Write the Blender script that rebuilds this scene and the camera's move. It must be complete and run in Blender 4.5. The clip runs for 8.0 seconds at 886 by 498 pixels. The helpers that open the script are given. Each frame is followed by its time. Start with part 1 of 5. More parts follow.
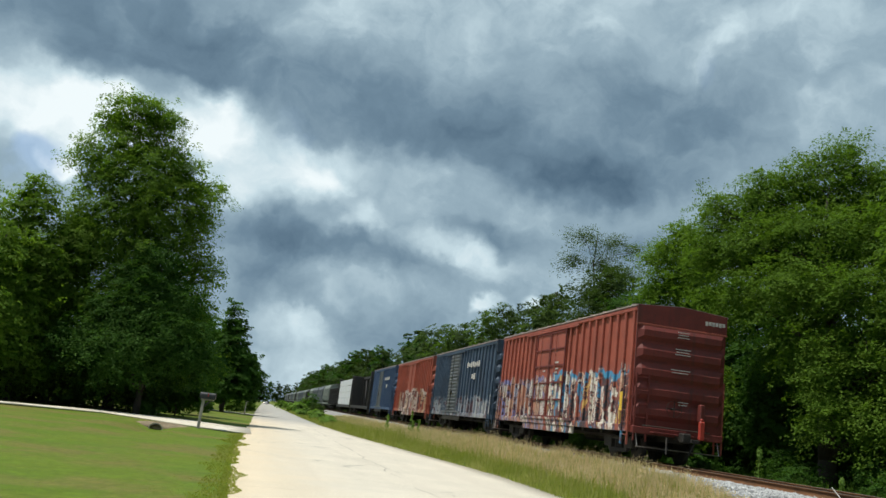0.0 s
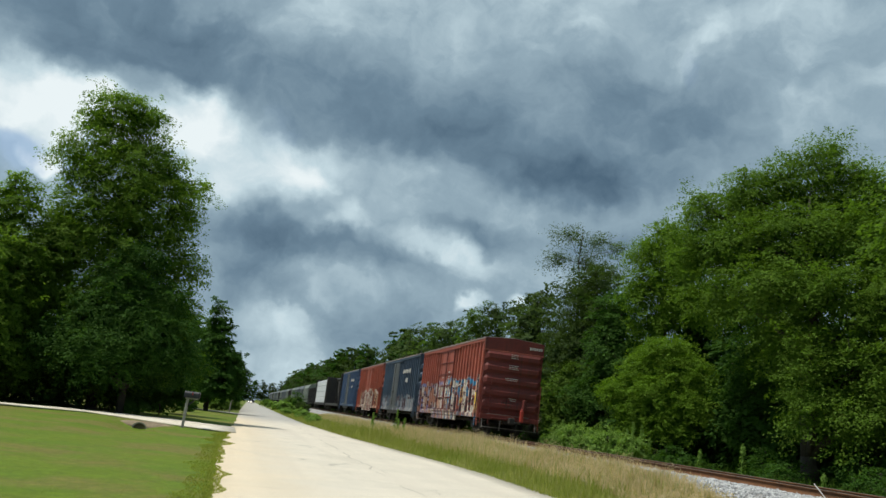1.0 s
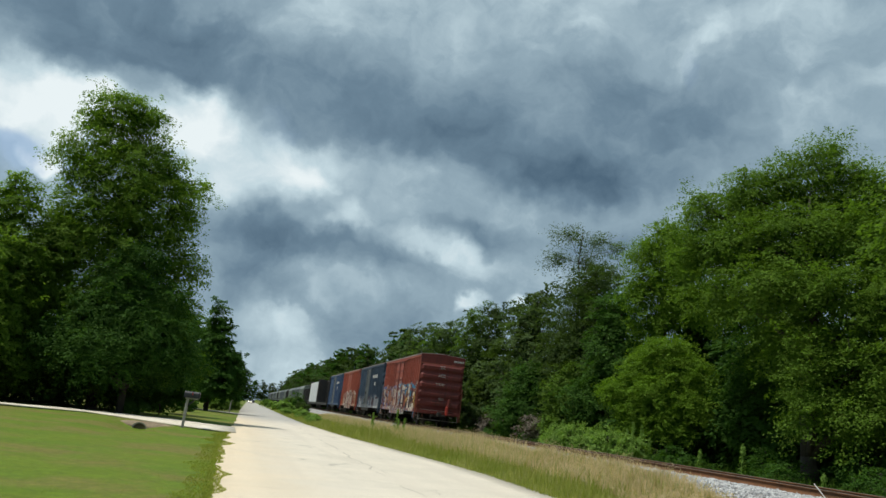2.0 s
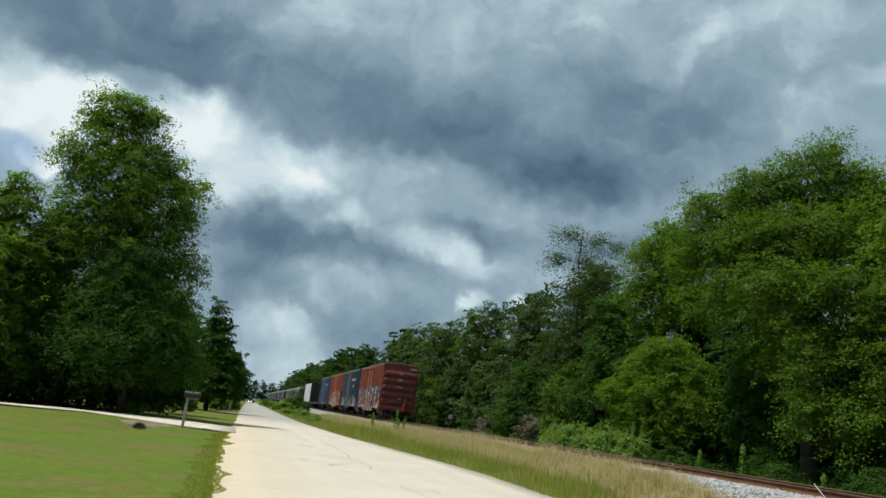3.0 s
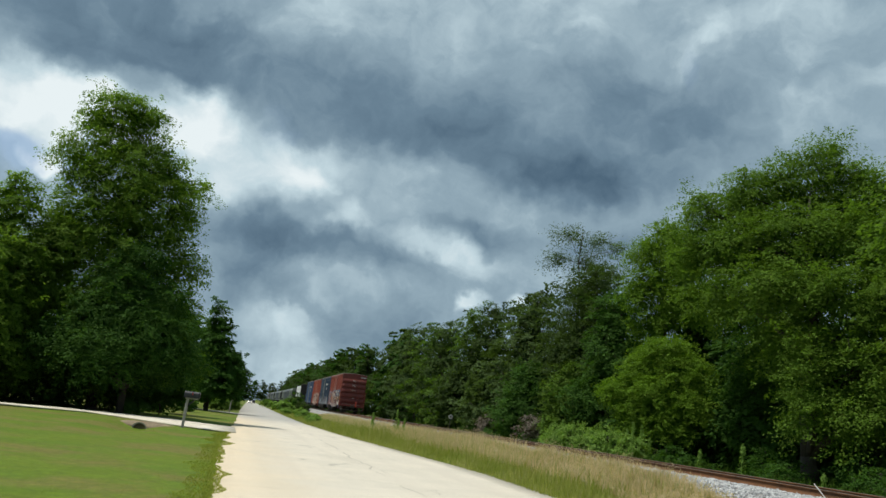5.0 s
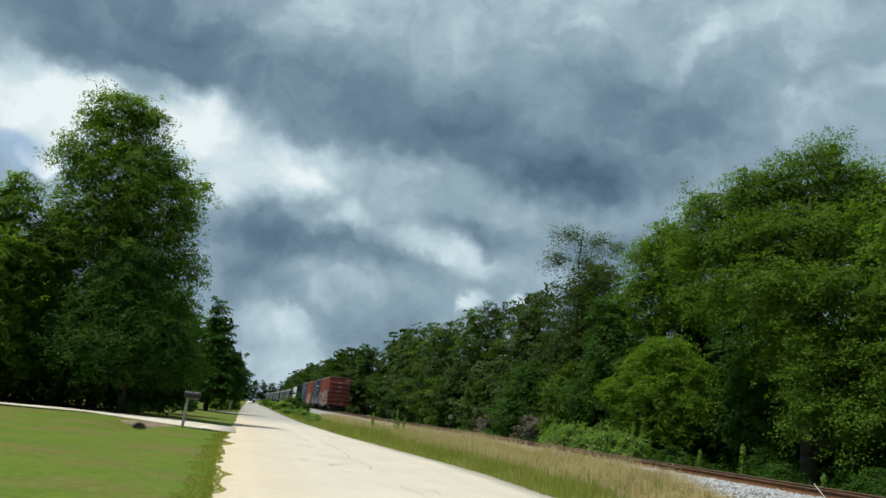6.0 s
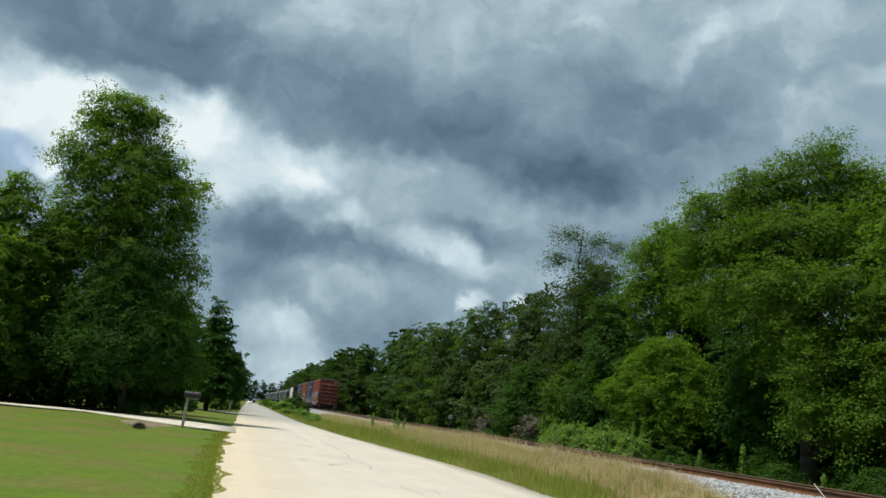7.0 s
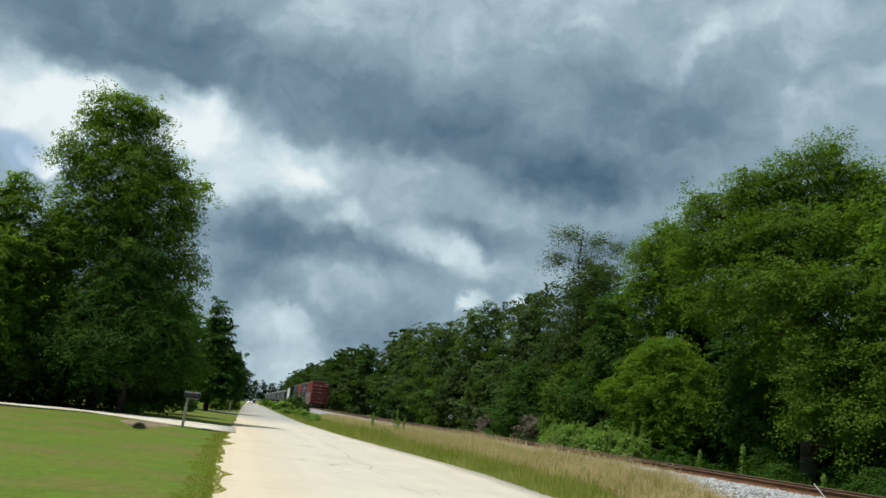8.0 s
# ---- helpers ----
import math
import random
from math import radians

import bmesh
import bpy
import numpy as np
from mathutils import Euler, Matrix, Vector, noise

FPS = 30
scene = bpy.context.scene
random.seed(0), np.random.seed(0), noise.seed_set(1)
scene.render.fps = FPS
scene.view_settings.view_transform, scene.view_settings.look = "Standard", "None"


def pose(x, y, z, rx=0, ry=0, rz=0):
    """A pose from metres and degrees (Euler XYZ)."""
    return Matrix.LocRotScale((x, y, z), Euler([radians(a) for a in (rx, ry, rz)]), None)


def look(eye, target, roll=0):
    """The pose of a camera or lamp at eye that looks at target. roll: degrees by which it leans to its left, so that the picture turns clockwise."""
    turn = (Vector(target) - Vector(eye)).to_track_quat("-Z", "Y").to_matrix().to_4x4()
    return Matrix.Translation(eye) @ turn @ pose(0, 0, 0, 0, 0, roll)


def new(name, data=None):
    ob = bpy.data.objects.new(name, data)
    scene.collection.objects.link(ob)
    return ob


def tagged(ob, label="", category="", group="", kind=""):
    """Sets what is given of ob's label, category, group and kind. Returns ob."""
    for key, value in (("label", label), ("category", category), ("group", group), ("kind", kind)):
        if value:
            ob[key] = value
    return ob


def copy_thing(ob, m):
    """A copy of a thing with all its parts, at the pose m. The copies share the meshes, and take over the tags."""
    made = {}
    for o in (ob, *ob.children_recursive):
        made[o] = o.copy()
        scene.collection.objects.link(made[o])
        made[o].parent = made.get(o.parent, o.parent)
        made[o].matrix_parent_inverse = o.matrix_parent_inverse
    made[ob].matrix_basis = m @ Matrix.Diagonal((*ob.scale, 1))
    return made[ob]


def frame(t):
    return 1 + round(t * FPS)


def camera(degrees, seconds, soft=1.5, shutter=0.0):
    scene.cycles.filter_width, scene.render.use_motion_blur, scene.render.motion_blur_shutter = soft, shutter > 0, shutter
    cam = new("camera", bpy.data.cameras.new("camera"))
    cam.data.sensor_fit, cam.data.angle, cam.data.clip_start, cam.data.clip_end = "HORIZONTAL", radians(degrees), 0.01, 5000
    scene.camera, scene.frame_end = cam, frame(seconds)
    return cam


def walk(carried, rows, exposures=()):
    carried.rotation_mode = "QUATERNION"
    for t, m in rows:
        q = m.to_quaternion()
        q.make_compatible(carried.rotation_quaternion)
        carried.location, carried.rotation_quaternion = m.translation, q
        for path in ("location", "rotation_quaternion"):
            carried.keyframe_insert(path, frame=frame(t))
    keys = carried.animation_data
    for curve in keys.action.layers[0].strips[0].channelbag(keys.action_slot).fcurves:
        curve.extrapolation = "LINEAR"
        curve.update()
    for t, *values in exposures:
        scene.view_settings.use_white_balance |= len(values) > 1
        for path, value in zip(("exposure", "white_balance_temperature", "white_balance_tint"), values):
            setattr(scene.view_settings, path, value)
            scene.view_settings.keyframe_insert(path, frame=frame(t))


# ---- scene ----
cam = camera(2 * math.degrees(math.atan(784 / 1450)), 8.0, soft=1.5)
EYE = (0.0, 0.0, 1.45)


def aim(yaw, pitch, lean):
    """A camera pose that looks yaw radians to the right of the track, pitch up, and leans to its left."""
    to = (math.sin(yaw) * math.cos(pitch), math.cos(yaw) * math.cos(pitch), math.sin(pitch))
    return look(EYE, Vector(EYE) + Vector(to), math.degrees(lean))


REST = aim(0.206, 0.208, 0.119)
walk(cam, [(0.0, aim(0.1878, 0.208, 0.1225)), (0.1, aim(0.2015, 0.208, 0.1202)), (0.2, aim(0.2053, 0.208, 0.1192)),
           (0.4, REST), (8.0, REST)],
     exposures=[(0.0, 0.1), (0.7, 0.02), (1.5, 0.0), (3.5, -0.04), (4.7, -0.03), (6.5, 0.0), (8.0, 0.0)])

# ---------------------------------------------------------------- world, sun
SUN_FROM = Vector((-0.48, -0.04, 1.05)).normalized()
world = bpy.data.worlds.new("sky")
scene.world = world
world.use_nodes = True


class Nodes:
    """A small writer for node trees."""

    def __init__(self, tree):
        self.tree = tree
        tree.nodes.clear()

    def link(self, a, b):
        self.tree.links.new(a, b)

    def put(self, socket, value):
        if isinstance(value, bpy.types.NodeSocket):
            self.link(value, socket)
        else:
            socket.default_value = value

    def math(self, op, a, b=0.0, clamp=False):
        n = self.tree.nodes.new("ShaderNodeMath")
        n.operation, n.use_clamp = op, clamp
        self.put(n.inputs[0], a)
        self.put(n.inputs[1], b)
        return n.outputs[0]

    def vec(self, op, a, b=(0, 0, 0)):
        n = self.tree.nodes.new("ShaderNodeVectorMath")
        n.operation = op
        self.put(n.inputs[0], a)
        self.put(n.inputs[1], b)
        return n.outputs["Value"] if op in ("DOT_PRODUCT", "LENGTH", "DISTANCE") else n.outputs[0]

    def noise(self, vector, scale, detail=4.0, rough=0.55, distortion=0.0):
        n = self.tree.nodes.new("ShaderNodeTexNoise")
        self.put(n.inputs["Vector"], vector)
        n.inputs["Scale"].default_value, n.inputs["Detail"].default_value = scale, detail
        n.inputs["Roughness"].default_value, n.inputs["Distortion"].default_value = rough, distortion
        return n.outputs[0]

    def noise_colour(self, vector, scale, detail=3.0):
        n = self.tree.nodes.new("ShaderNodeTexNoise")
        self.put(n.inputs["Vector"], vector)
        n.inputs["Scale"].default_value, n.inputs["Detail"].default_value = scale, detail
        return n.outputs[1]

    def ramp(self, fac, stops):
        n = self.tree.nodes.new("ShaderNodeValToRGB")
        e = n.color_ramp.elements
        while len(e) < len(stops):
            e.new(0.5)
        for el, (p, c) in zip(e, stops):
            el.position, el.color = p, (*c, 1) if len(c) == 3 else c
        self.put(n.inputs[0], fac)
        return n.outputs[0]

    def span(self, value, a, b, lo=0.0, hi=1.0):
        n = self.tree.nodes.new("ShaderNodeMapRange")
        n.interpolation_type = "SMOOTHSTEP"
        self.put(n.inputs[0], value)
        for i, v in enumerate((a, b, lo, hi)):
            n.inputs[i + 1].default_value = v
        return n.outputs[0]

    def mix(self, fac, a, b, blend="MIX"):
        n = self.tree.nodes.new("ShaderNodeMix")
        n.data_type, n.blend_type = "RGBA", blend
        self.put(n.inputs[0], fac)
        self.put(n.inputs[6], a if isinstance(a, bpy.types.NodeSocket) else (*a, 1))
        self.put(n.inputs[7], b if isinstance(b, bpy.types.NodeSocket) else (*b, 1))
        return n.outputs[2]

    def stretch(self, vector, scale):
        return self.vec("MULTIPLY", vector, scale)


def build_sky():
    g = Nodes(world.node_tree)
    out = g.tree.nodes.new("ShaderNodeOutputWorld")
    sky = g.tree.nodes.new("ShaderNodeTexSky")
    sky.sky_type, sky.sun_disc = "NISHITA", False
    sky.sun_elevation = math.asin(SUN_FROM.z)
    sky.sun_rotation = math.atan2(SUN_FROM.x, SUN_FROM.y)
    clear = g.tree.nodes.new("ShaderNodeBackground")
    g.put(clear.inputs[0], sky.outputs[0])
    clear.inputs[1].default_value = 0.13
    way = g.tree.nodes.new("ShaderNodeTexCoord").outputs["Generated"]
    # clouds billow: the direction is warped before the masses are laid out
    warp = g.vec("SUBTRACT", g.noise_colour(way, 7.0, 5.0), (0.5, 0.5, 0.5))
    fine = g.vec("SUBTRACT", g.noise_colour(way, 24.0, 5.0), (0.5, 0.5, 0.5))
    bent = g.vec("ADD", g.vec("ADD", way, g.stretch(warp, (0.10, 0.10, 0.08))), g.stretch(fine, (0.055, 0.055, 0.05)))
    broad = g.math("MULTIPLY", g.math("SUBTRACT", g.noise(g.stretch(bent, (1, 1, 1.5)), 3.6, 4.0, 0.45), 0.5), 0.55)
    puffs = g.math("MULTIPLY", g.math("SUBTRACT", g.noise(g.stretch(bent, (1, 1, 1.4)), 11.0, 6.0, 0.58), 0.5), 0.7)
    depth = g.math("ADD", g.math("ADD", broad, puffs), 0.47)
    # the cloud masses: azimuth, elevation, half-width and half-height in degrees, weight, share of even core
    heavy = [(-13.4, 22.4, 11.4, 2.9, 0.3, 0.75), (6.7, 21.2, 11.6, 3.1, 0.22, 0.4), (20.4, 17.7, 7.3, 2.2, 0.42, 0.2), (19.7, 20.2, 14.6,
                 5.0, 0.13, 0.2), (11.1, 19.6, 6.6, 1.8, 0.15, 0.4), (2.9, 10.8, 8.2, 1.6, 0.32, 0.4), (-1.6, 9.5, 4.6, 1.9, 0.13, 0.3),
                 (14.8, 12.9, 3.5, 1.4, 0.3, 0.4), (6.8, 5.8, 7.4, 2.3, 0.2, 0.2), (-1.7, 7.7, 4.2, 1.7, 0.22, 0.3), (29.5, 23.0, 8.5, 3.0, 0.2, 0.2), (38.9, 24.9, 1.9, 1.6, 0.1, 0.3), (23.6, 13.1, 5.0, 2.1, 0.22, 0.3)]
    bright = [(-15.6, 16.2, 7.2, 2.6, 0.5, 0.7), (-7.0, 18.0, 3.2, 2.4, 0.42, 0.5), (-3.4, 15.4, 5.2, 2.9, 0.46, 0.5), (-2.3, 13.9, 2.6,
                  1.9, 0.15, 0.3), (2.1, 16.2, 3.5, 2.3, 0.3, 0.5), (4.2, 13.1, 1.8, 1.4, 0.32, 0.5), (5.7, 16.3, 4.3, 1.8, 0.1, 0.3), (10.8, 11.8, 3.4, 1.3, 0.27, 0.5), (14.2, 10.8, 4.3, 1.3, 0.15, 0.4), (1.5, 5.1, 2.9, 1.9, 0.3, 0.4), (3.8, 7.4, 1.4, 1.0, 0.2, 0.4),
                  (14.5, 8.6, 1.1, 0.65, 0.42, 0.6), (17.7, 8.4, 1.4, 0.6, 0.3, 0.5), (-15.7, 12.8, 1.1, 0.7, 0.5, 0.6)]
    faint = [(1.2, 2.2, 4.5, 1.1, 0.22, 0.3), (29.3, 26.9, 1.6, 0.6, 0.12, 0.3), (27.0, 25.7, 3.2, 1.1, 0.12, 0.3), (35.1, 22.1, 2.1, 2.1,
                 0.18, 0.4), (39.9, 24.1, 1.6, 1.3, 0.17, 0.3), (35.6, 28.5, 6.6, 1.3, 0.1, 0.3), (0.6, 25.1, 5.5, 2.6, 0.08, 0.3), (-18.9,
                 20.8, 2.5, 1.9, 0.2, 0.2), (-8.8, 19.9, 3.9, 0.9, 0.2, 0.4)]
    for masses, sign in ((heavy, 1), (bright, -1), (faint, -1)):
        for az, el, wide, tall, weight, core in masses:
            a, e = radians(az), radians(el)
            off = g.vec("SUBTRACT", bent, (math.sin(a) * math.cos(e), math.cos(a) * math.cos(e), math.sin(e)))
            away = g.vec("LENGTH", g.stretch(off, (1 / radians(wide), 1 / radians(wide), 1 / radians(tall))))
            depth = g.math("ADD", depth, g.span(away, 1.35, core * 0.6, 0.0, sign * weight))
    # rounded heads where the cloud is lit
    heads = g.tree.nodes.new("ShaderNodeTexVoronoi")
    heads.feature = "SMOOTH_F1"
    g.put(heads.inputs["Vector"], bent)
    heads.inputs["Scale"].default_value = 17.0
    lit = g.math("MULTIPLY", g.span(depth, 0.55, 0.15), 0.42)
    depth = g.math("ADD", depth, g.math("MULTIPLY", g.math("SUBTRACT", heads.outputs["Distance"], 0.42), lit))
    depth = g.math("ADD", g.math("MULTIPLY", depth, 0.86), 0.05)
    shade = g.ramp(depth, [(0.0, (0.82, 0.90, 0.92)), (0.22, (0.54, 0.675, 0.735)), (0.46, (0.29, 0.40, 0.475)),
                           (0.72, (0.152, 0.235, 0.31)), (1.0, (0.070, 0.125, 0.185))])
    cloud = g.tree.nodes.new("ShaderNodeBackground")
    g.put(cloud.inputs[0], shade)
    cloud.inputs[1].default_value = 1.0
    gap = g.span(g.noise(bent, 4.0, 5.0, 0.5), 0.66, 0.74, 1.0, 0.75)
    a, e = radians(-17.3), radians(13.3)
    rift = g.vec("DISTANCE", bent, (math.sin(a) * math.cos(e), math.cos(a) * math.cos(e), math.sin(e)))
    gap = g.math("MULTIPLY", gap, g.span(rift, 0.012, 0.034, 0.35, 1.0))
    both = g.tree.nodes.new("ShaderNodeMixShader")
    g.put(both.inputs[0], gap)
    g.link(clear.outputs[0], both.inputs[1])
    g.link(cloud.outputs[0], both.inputs[2])
    g.link(both.outputs[0], out.inputs[0])


build_sky()
sun_data = bpy.data.lights.new("sun", "SUN")
sun_data.energy, sun_data.angle, sun_data.color = 4.1, radians(1.0), (1.0, 0.96, 0.87)
sun = new("sun", sun_data)
sun.matrix_world = look(SUN_FROM * 200, (0, 0, 0))


# ---------------------------------------------------------------- materials
def surface(name, base, second, rough=0.8, coarse=0.6, grain=14.0, bump=0.3, metal=0.0, third=None, stretch=(1, 1, 1), spec=0.3,
            by_thing=0.0, extra=None):
    """A worn surface: two colours mixed at a coarse and at a fine scale, a bump from the grain."""
    m = bpy.data.materials.new(name)
    m.use_nodes = True
    g = Nodes(m.node_tree)
    out = g.tree.nodes.new("ShaderNodeOutputMaterial")
    p = g.tree.nodes.new("ShaderNodeBsdfPrincipled")
    at = g.stretch(g.tree.nodes.new("ShaderNodeTexCoord").outputs["Object"], stretch)
    big = g.noise(at, coarse, 5.0, 0.6)
    small = g.noise(at, grain, 4.0, 0.65)
    col = g.mix(g.span(big, 0.35, 0.65), base, second)
    if third:
        col = g.mix(g.span(g.noise(at, coarse * 3.1, 6.0, 0.7), 0.56, 0.7), col, third)
    col = g.mix(0.5, col, g.ramp(small, [(0.25, (0.55, 0.55, 0.55)), (0.75, (1.35, 1.35, 1.35))]), "MULTIPLY")
    if by_thing:
        n = g.tree.nodes.new("ShaderNodeObjectInfo").outputs["Random"]
        col = g.mix(1.0, col, g.ramp(n, [(0.0, (1 - by_thing,) * 3), (1.0, (1 + by_thing,) * 3)]), "MULTIPLY")
    if extra:
        col = extra(g, at, col)
    g.put(p.inputs["Base Color"], col)
    g.put(p.inputs["Roughness"], g.span(small, 0.2, 0.8, max(rough - 0.12, 0.05), min(rough + 0.1, 1.0)))
    p.inputs["Metallic"].default_value = metal
    p.inputs["Specular IOR Level"].default_value = spec
    if bump:
        b = g.tree.nodes.new("ShaderNodeBump")
        b.inputs["Strength"].default_value, b.inputs["Distance"].default_value = bump, 0.02
        g.put(b.inputs["Height"], small)
        g.link(b.outputs[0], p.inputs["Normal"])
    g.link(p.outputs[0], out.inputs[0])
    return m


def foliage(name, low, mid, high, through_light=0.42):
    """Leaves: each leaf its own shade, and a part of the light passes through."""
    m = bpy.data.materials.new(name)
    m.use_nodes = True
    g = Nodes(m.node_tree)
    out = g.tree.nodes.new("ShaderNodeOutputMaterial")
    p = g.tree.nodes.new("ShaderNodeBsdfPrincipled")
    t = g.tree.nodes.new("ShaderNodeBsdfTranslucent")
    one = g.tree.nodes.new("ShaderNodeNewGeometry").outputs["Random Per Island"]
    at = g.tree.nodes.new("ShaderNodeTexCoord").outputs["Object"]
    patch = g.noise(at, 0.45, 3.0, 0.6)
    col = g.ramp(g.math("ADD", g.math("MULTIPLY", one, 0.38), g.math("MULTIPLY", patch, 0.62)),
                 [(0.15, low), (0.5, mid), (0.9, high)])
    g.put(p.inputs["Base Color"], col)
    p.inputs["Roughness"].default_value, p.inputs["Specular IOR Level"].default_value = 0.6, 0.06
    g.put(t.inputs["Color"], g.mix(1.0, col, (1.25, 1.35, 0.6), "MULTIPLY"))
    mixed = g.tree.nodes.new("ShaderNodeMixShader")
    mixed.inputs[0].default_value = through_light
    g.link(p.outputs[0], mixed.inputs[1])
    g.link(t.outputs[0], mixed.inputs[2])
    g.link(mixed.outputs[0], out.inputs[0])
    return m


M_LEAF = foliage("leaf_green", (0.042, 0.085, 0.012), (0.078, 0.142, 0.02), (0.12, 0.195, 0.03))
M_LEAF_MAIN = foliage("leaf_mid_green", (0.055, 0.108, 0.014), (0.10, 0.18, 0.022), (0.155, 0.245, 0.036), 0.48)
M_LEAF_SUNNY = foliage("leaf_light_green", (0.07, 0.135, 0.018), (0.12, 0.205, 0.028), (0.18, 0.27, 0.045), 0.58)
# dark-green trees, and growth under the canopy whose shade is put into this colour
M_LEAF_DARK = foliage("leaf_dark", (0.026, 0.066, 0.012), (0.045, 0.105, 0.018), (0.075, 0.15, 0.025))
M_LEAF_BRIGHT = foliage("leaf_yellow_green", (0.07, 0.14, 0.012), (0.11, 0.20, 0.018), (0.16, 0.26, 0.03))
M_LEAF_DULL = foliage("leaf_olive", (0.045, 0.077, 0.026), (0.07, 0.112, 0.037), (0.105, 0.155, 0.055))
M_LEAF_FAR = foliage("leaf_dull_dark", (0.03, 0.054, 0.014), (0.046, 0.078, 0.02), (0.07, 0.106, 0.03))
M_LEAF_DEAD = foliage("dead_brush", (0.09, 0.075, 0.06), (0.14, 0.12, 0.10), (0.2, 0.18, 0.15), 0.15)
M_WEED = foliage("weed_green", (0.11, 0.20, 0.035), (0.17, 0.28, 0.06), (0.26, 0.36, 0.12))
M_GRASS_GREEN = foliage("grass_green", (0.20, 0.255, 0.045), (0.32, 0.34, 0.09), (0.52, 0.46, 0.24), 0.45)
M_GRASS_LAWN = foliage("grass_lawn", (0.11, 0.18, 0.01), (0.155, 0.215, 0.018), (0.22, 0.22, 0.055), 0.5)
M_GRASS_EDGE = foliage("grass_edge", (0.18, 0.24, 0.03), (0.25, 0.275, 0.055), (0.33, 0.29, 0.11), 0.5)
M_GRASS_DRY = foliage("grass_dry", (0.44, 0.35, 0.20), (0.64, 0.50, 0.34), (0.76, 0.63, 0.49), 0.4)
M_BARK = surface("bark", (0.07, 0.06, 0.047), (0.036, 0.031, 0.025), 0.9, 0.8, 18.0, 0.9, stretch=(1, 1, 0.25))


def soil_patches(g, at, col):
    """Lawn: brown thin patches among the green."""
    n = g.noise(at, 0.3, 6.0, 0.62)
    tufts = g.mix(g.math("MULTIPLY", g.span(g.noise(at, 1.4, 4.0, 0.6), 0.45, 0.65), 0.35), col, (0.10, 0.185, 0.008))
    brown = g.mix(g.noise(at, 7.0, 4.0, 0.7), (0.125, 0.108, 0.022), (0.19, 0.135, 0.05))
    col = g.mix(g.math("MULTIPLY", g.span(n, 0.44, 0.62), 0.65), tufts, brown)
    return g.mix(0.8, col, g.ramp(g.noise(at, 5.0, 6.0, 0.75), [(0.3, (0.6, 0.62, 0.6)), (0.7, (1.3, 1.3, 1.3))]), "MULTIPLY")


M_GROUND = surface("lawn_ground", (0.084, 0.138, 0.004), (0.108, 0.148, 0.007), 0.95, 0.35, 24.0, 0.4, extra=soil_patches)


def road_wear(g, at, col):
    """Wheel tracks along the road, sandy margin, greyer from about 60 m on, dark thin cracks."""
    lanes = g.noise(g.stretch(at, (0.9, 0.035, 1)), 1.0, 4.0, 0.6)
    col = g.mix(g.span(lanes, 0.45, 0.7), col, (0.55, 0.50, 0.42))
    x = g.tree.nodes.new("ShaderNodeSeparateXYZ")
    g.put(x.inputs[0], at)
    edge = g.math("ADD", x.outputs[0], g.math("MULTIPLY", g.noise(at, 0.7, 5.0), 2.2))
    col = g.mix(g.math("MULTIPLY", g.span(edge, 3.4, 0.6), 0.6), col, (0.60, 0.48, 0.32))
    far_road = g.math("ADD", x.outputs[1], g.math("MULTIPLY", g.noise(at, 0.3, 4.0), 14.0))
    col = g.mix(g.math("MULTIPLY", g.span(far_road, 62.0, 88.0), 0.75), col, (0.30, 0.30, 0.29))
    warp = g.vec("ADD", at, g.stretch(g.noise_colour(at, 0.8, 3.0), (1.6, 1.6, 0)))
    cells = g.tree.nodes.new("ShaderNodeTexVoronoi")
    cells.feature = "DISTANCE_TO_EDGE"
    g.put(cells.inputs["Vector"], g.stretch(warp, (0.36, 0.11, 1)))
    cells.inputs["Scale"].default_value = 1.0
    crack = g.math("MULTIPLY", g.span(cells.outputs[0], 0.0, 0.012, 1.0, 0.0), g.span(g.noise(at, 0.25, 3.0), 0.52, 0.62))
    col = g.mix(g.math("MULTIPLY", crack, 0.55), col, (0.16, 0.15, 0.13))
    bow = g.math("MULTIPLY", g.math("SUBTRACT", g.noise(g.stretch(at, (0, 1, 0)), 0.35, 5.0, 0.6), 0.5), 0.9)
    seam = g.math("ABSOLUTE", g.math("SUBTRACT", g.math("ADD", x.outputs[0], bow), 3.5))
    broken = g.span(g.noise(g.stretch(at, (0.3, 1, 0)), 0.28, 4.0, 0.6), 0.44, 0.56)
    col = g.mix(g.math("MULTIPLY", g.math("MULTIPLY", g.span(seam, 0.03, 0.01), broken), 0.7), col, (0.2, 0.18, 0.15))
    patch = g.math("MULTIPLY", g.span(g.noise(g.stretch(at, (0.5, 0.12, 1)), 1.0, 6.0, 0.65), 0.52, 0.66), 0.45)
    col = g.mix(patch, col, (0.46, 0.42, 0.35))
    speck = g.noise(at, 55.0, 3.0, 0.8)
    return g.mix(0.35, col, g.ramp(speck, [(0.3, (0.6, 0.6, 0.6)), (0.7, (1.3, 1.3, 1.3))]), "MULTIPLY")


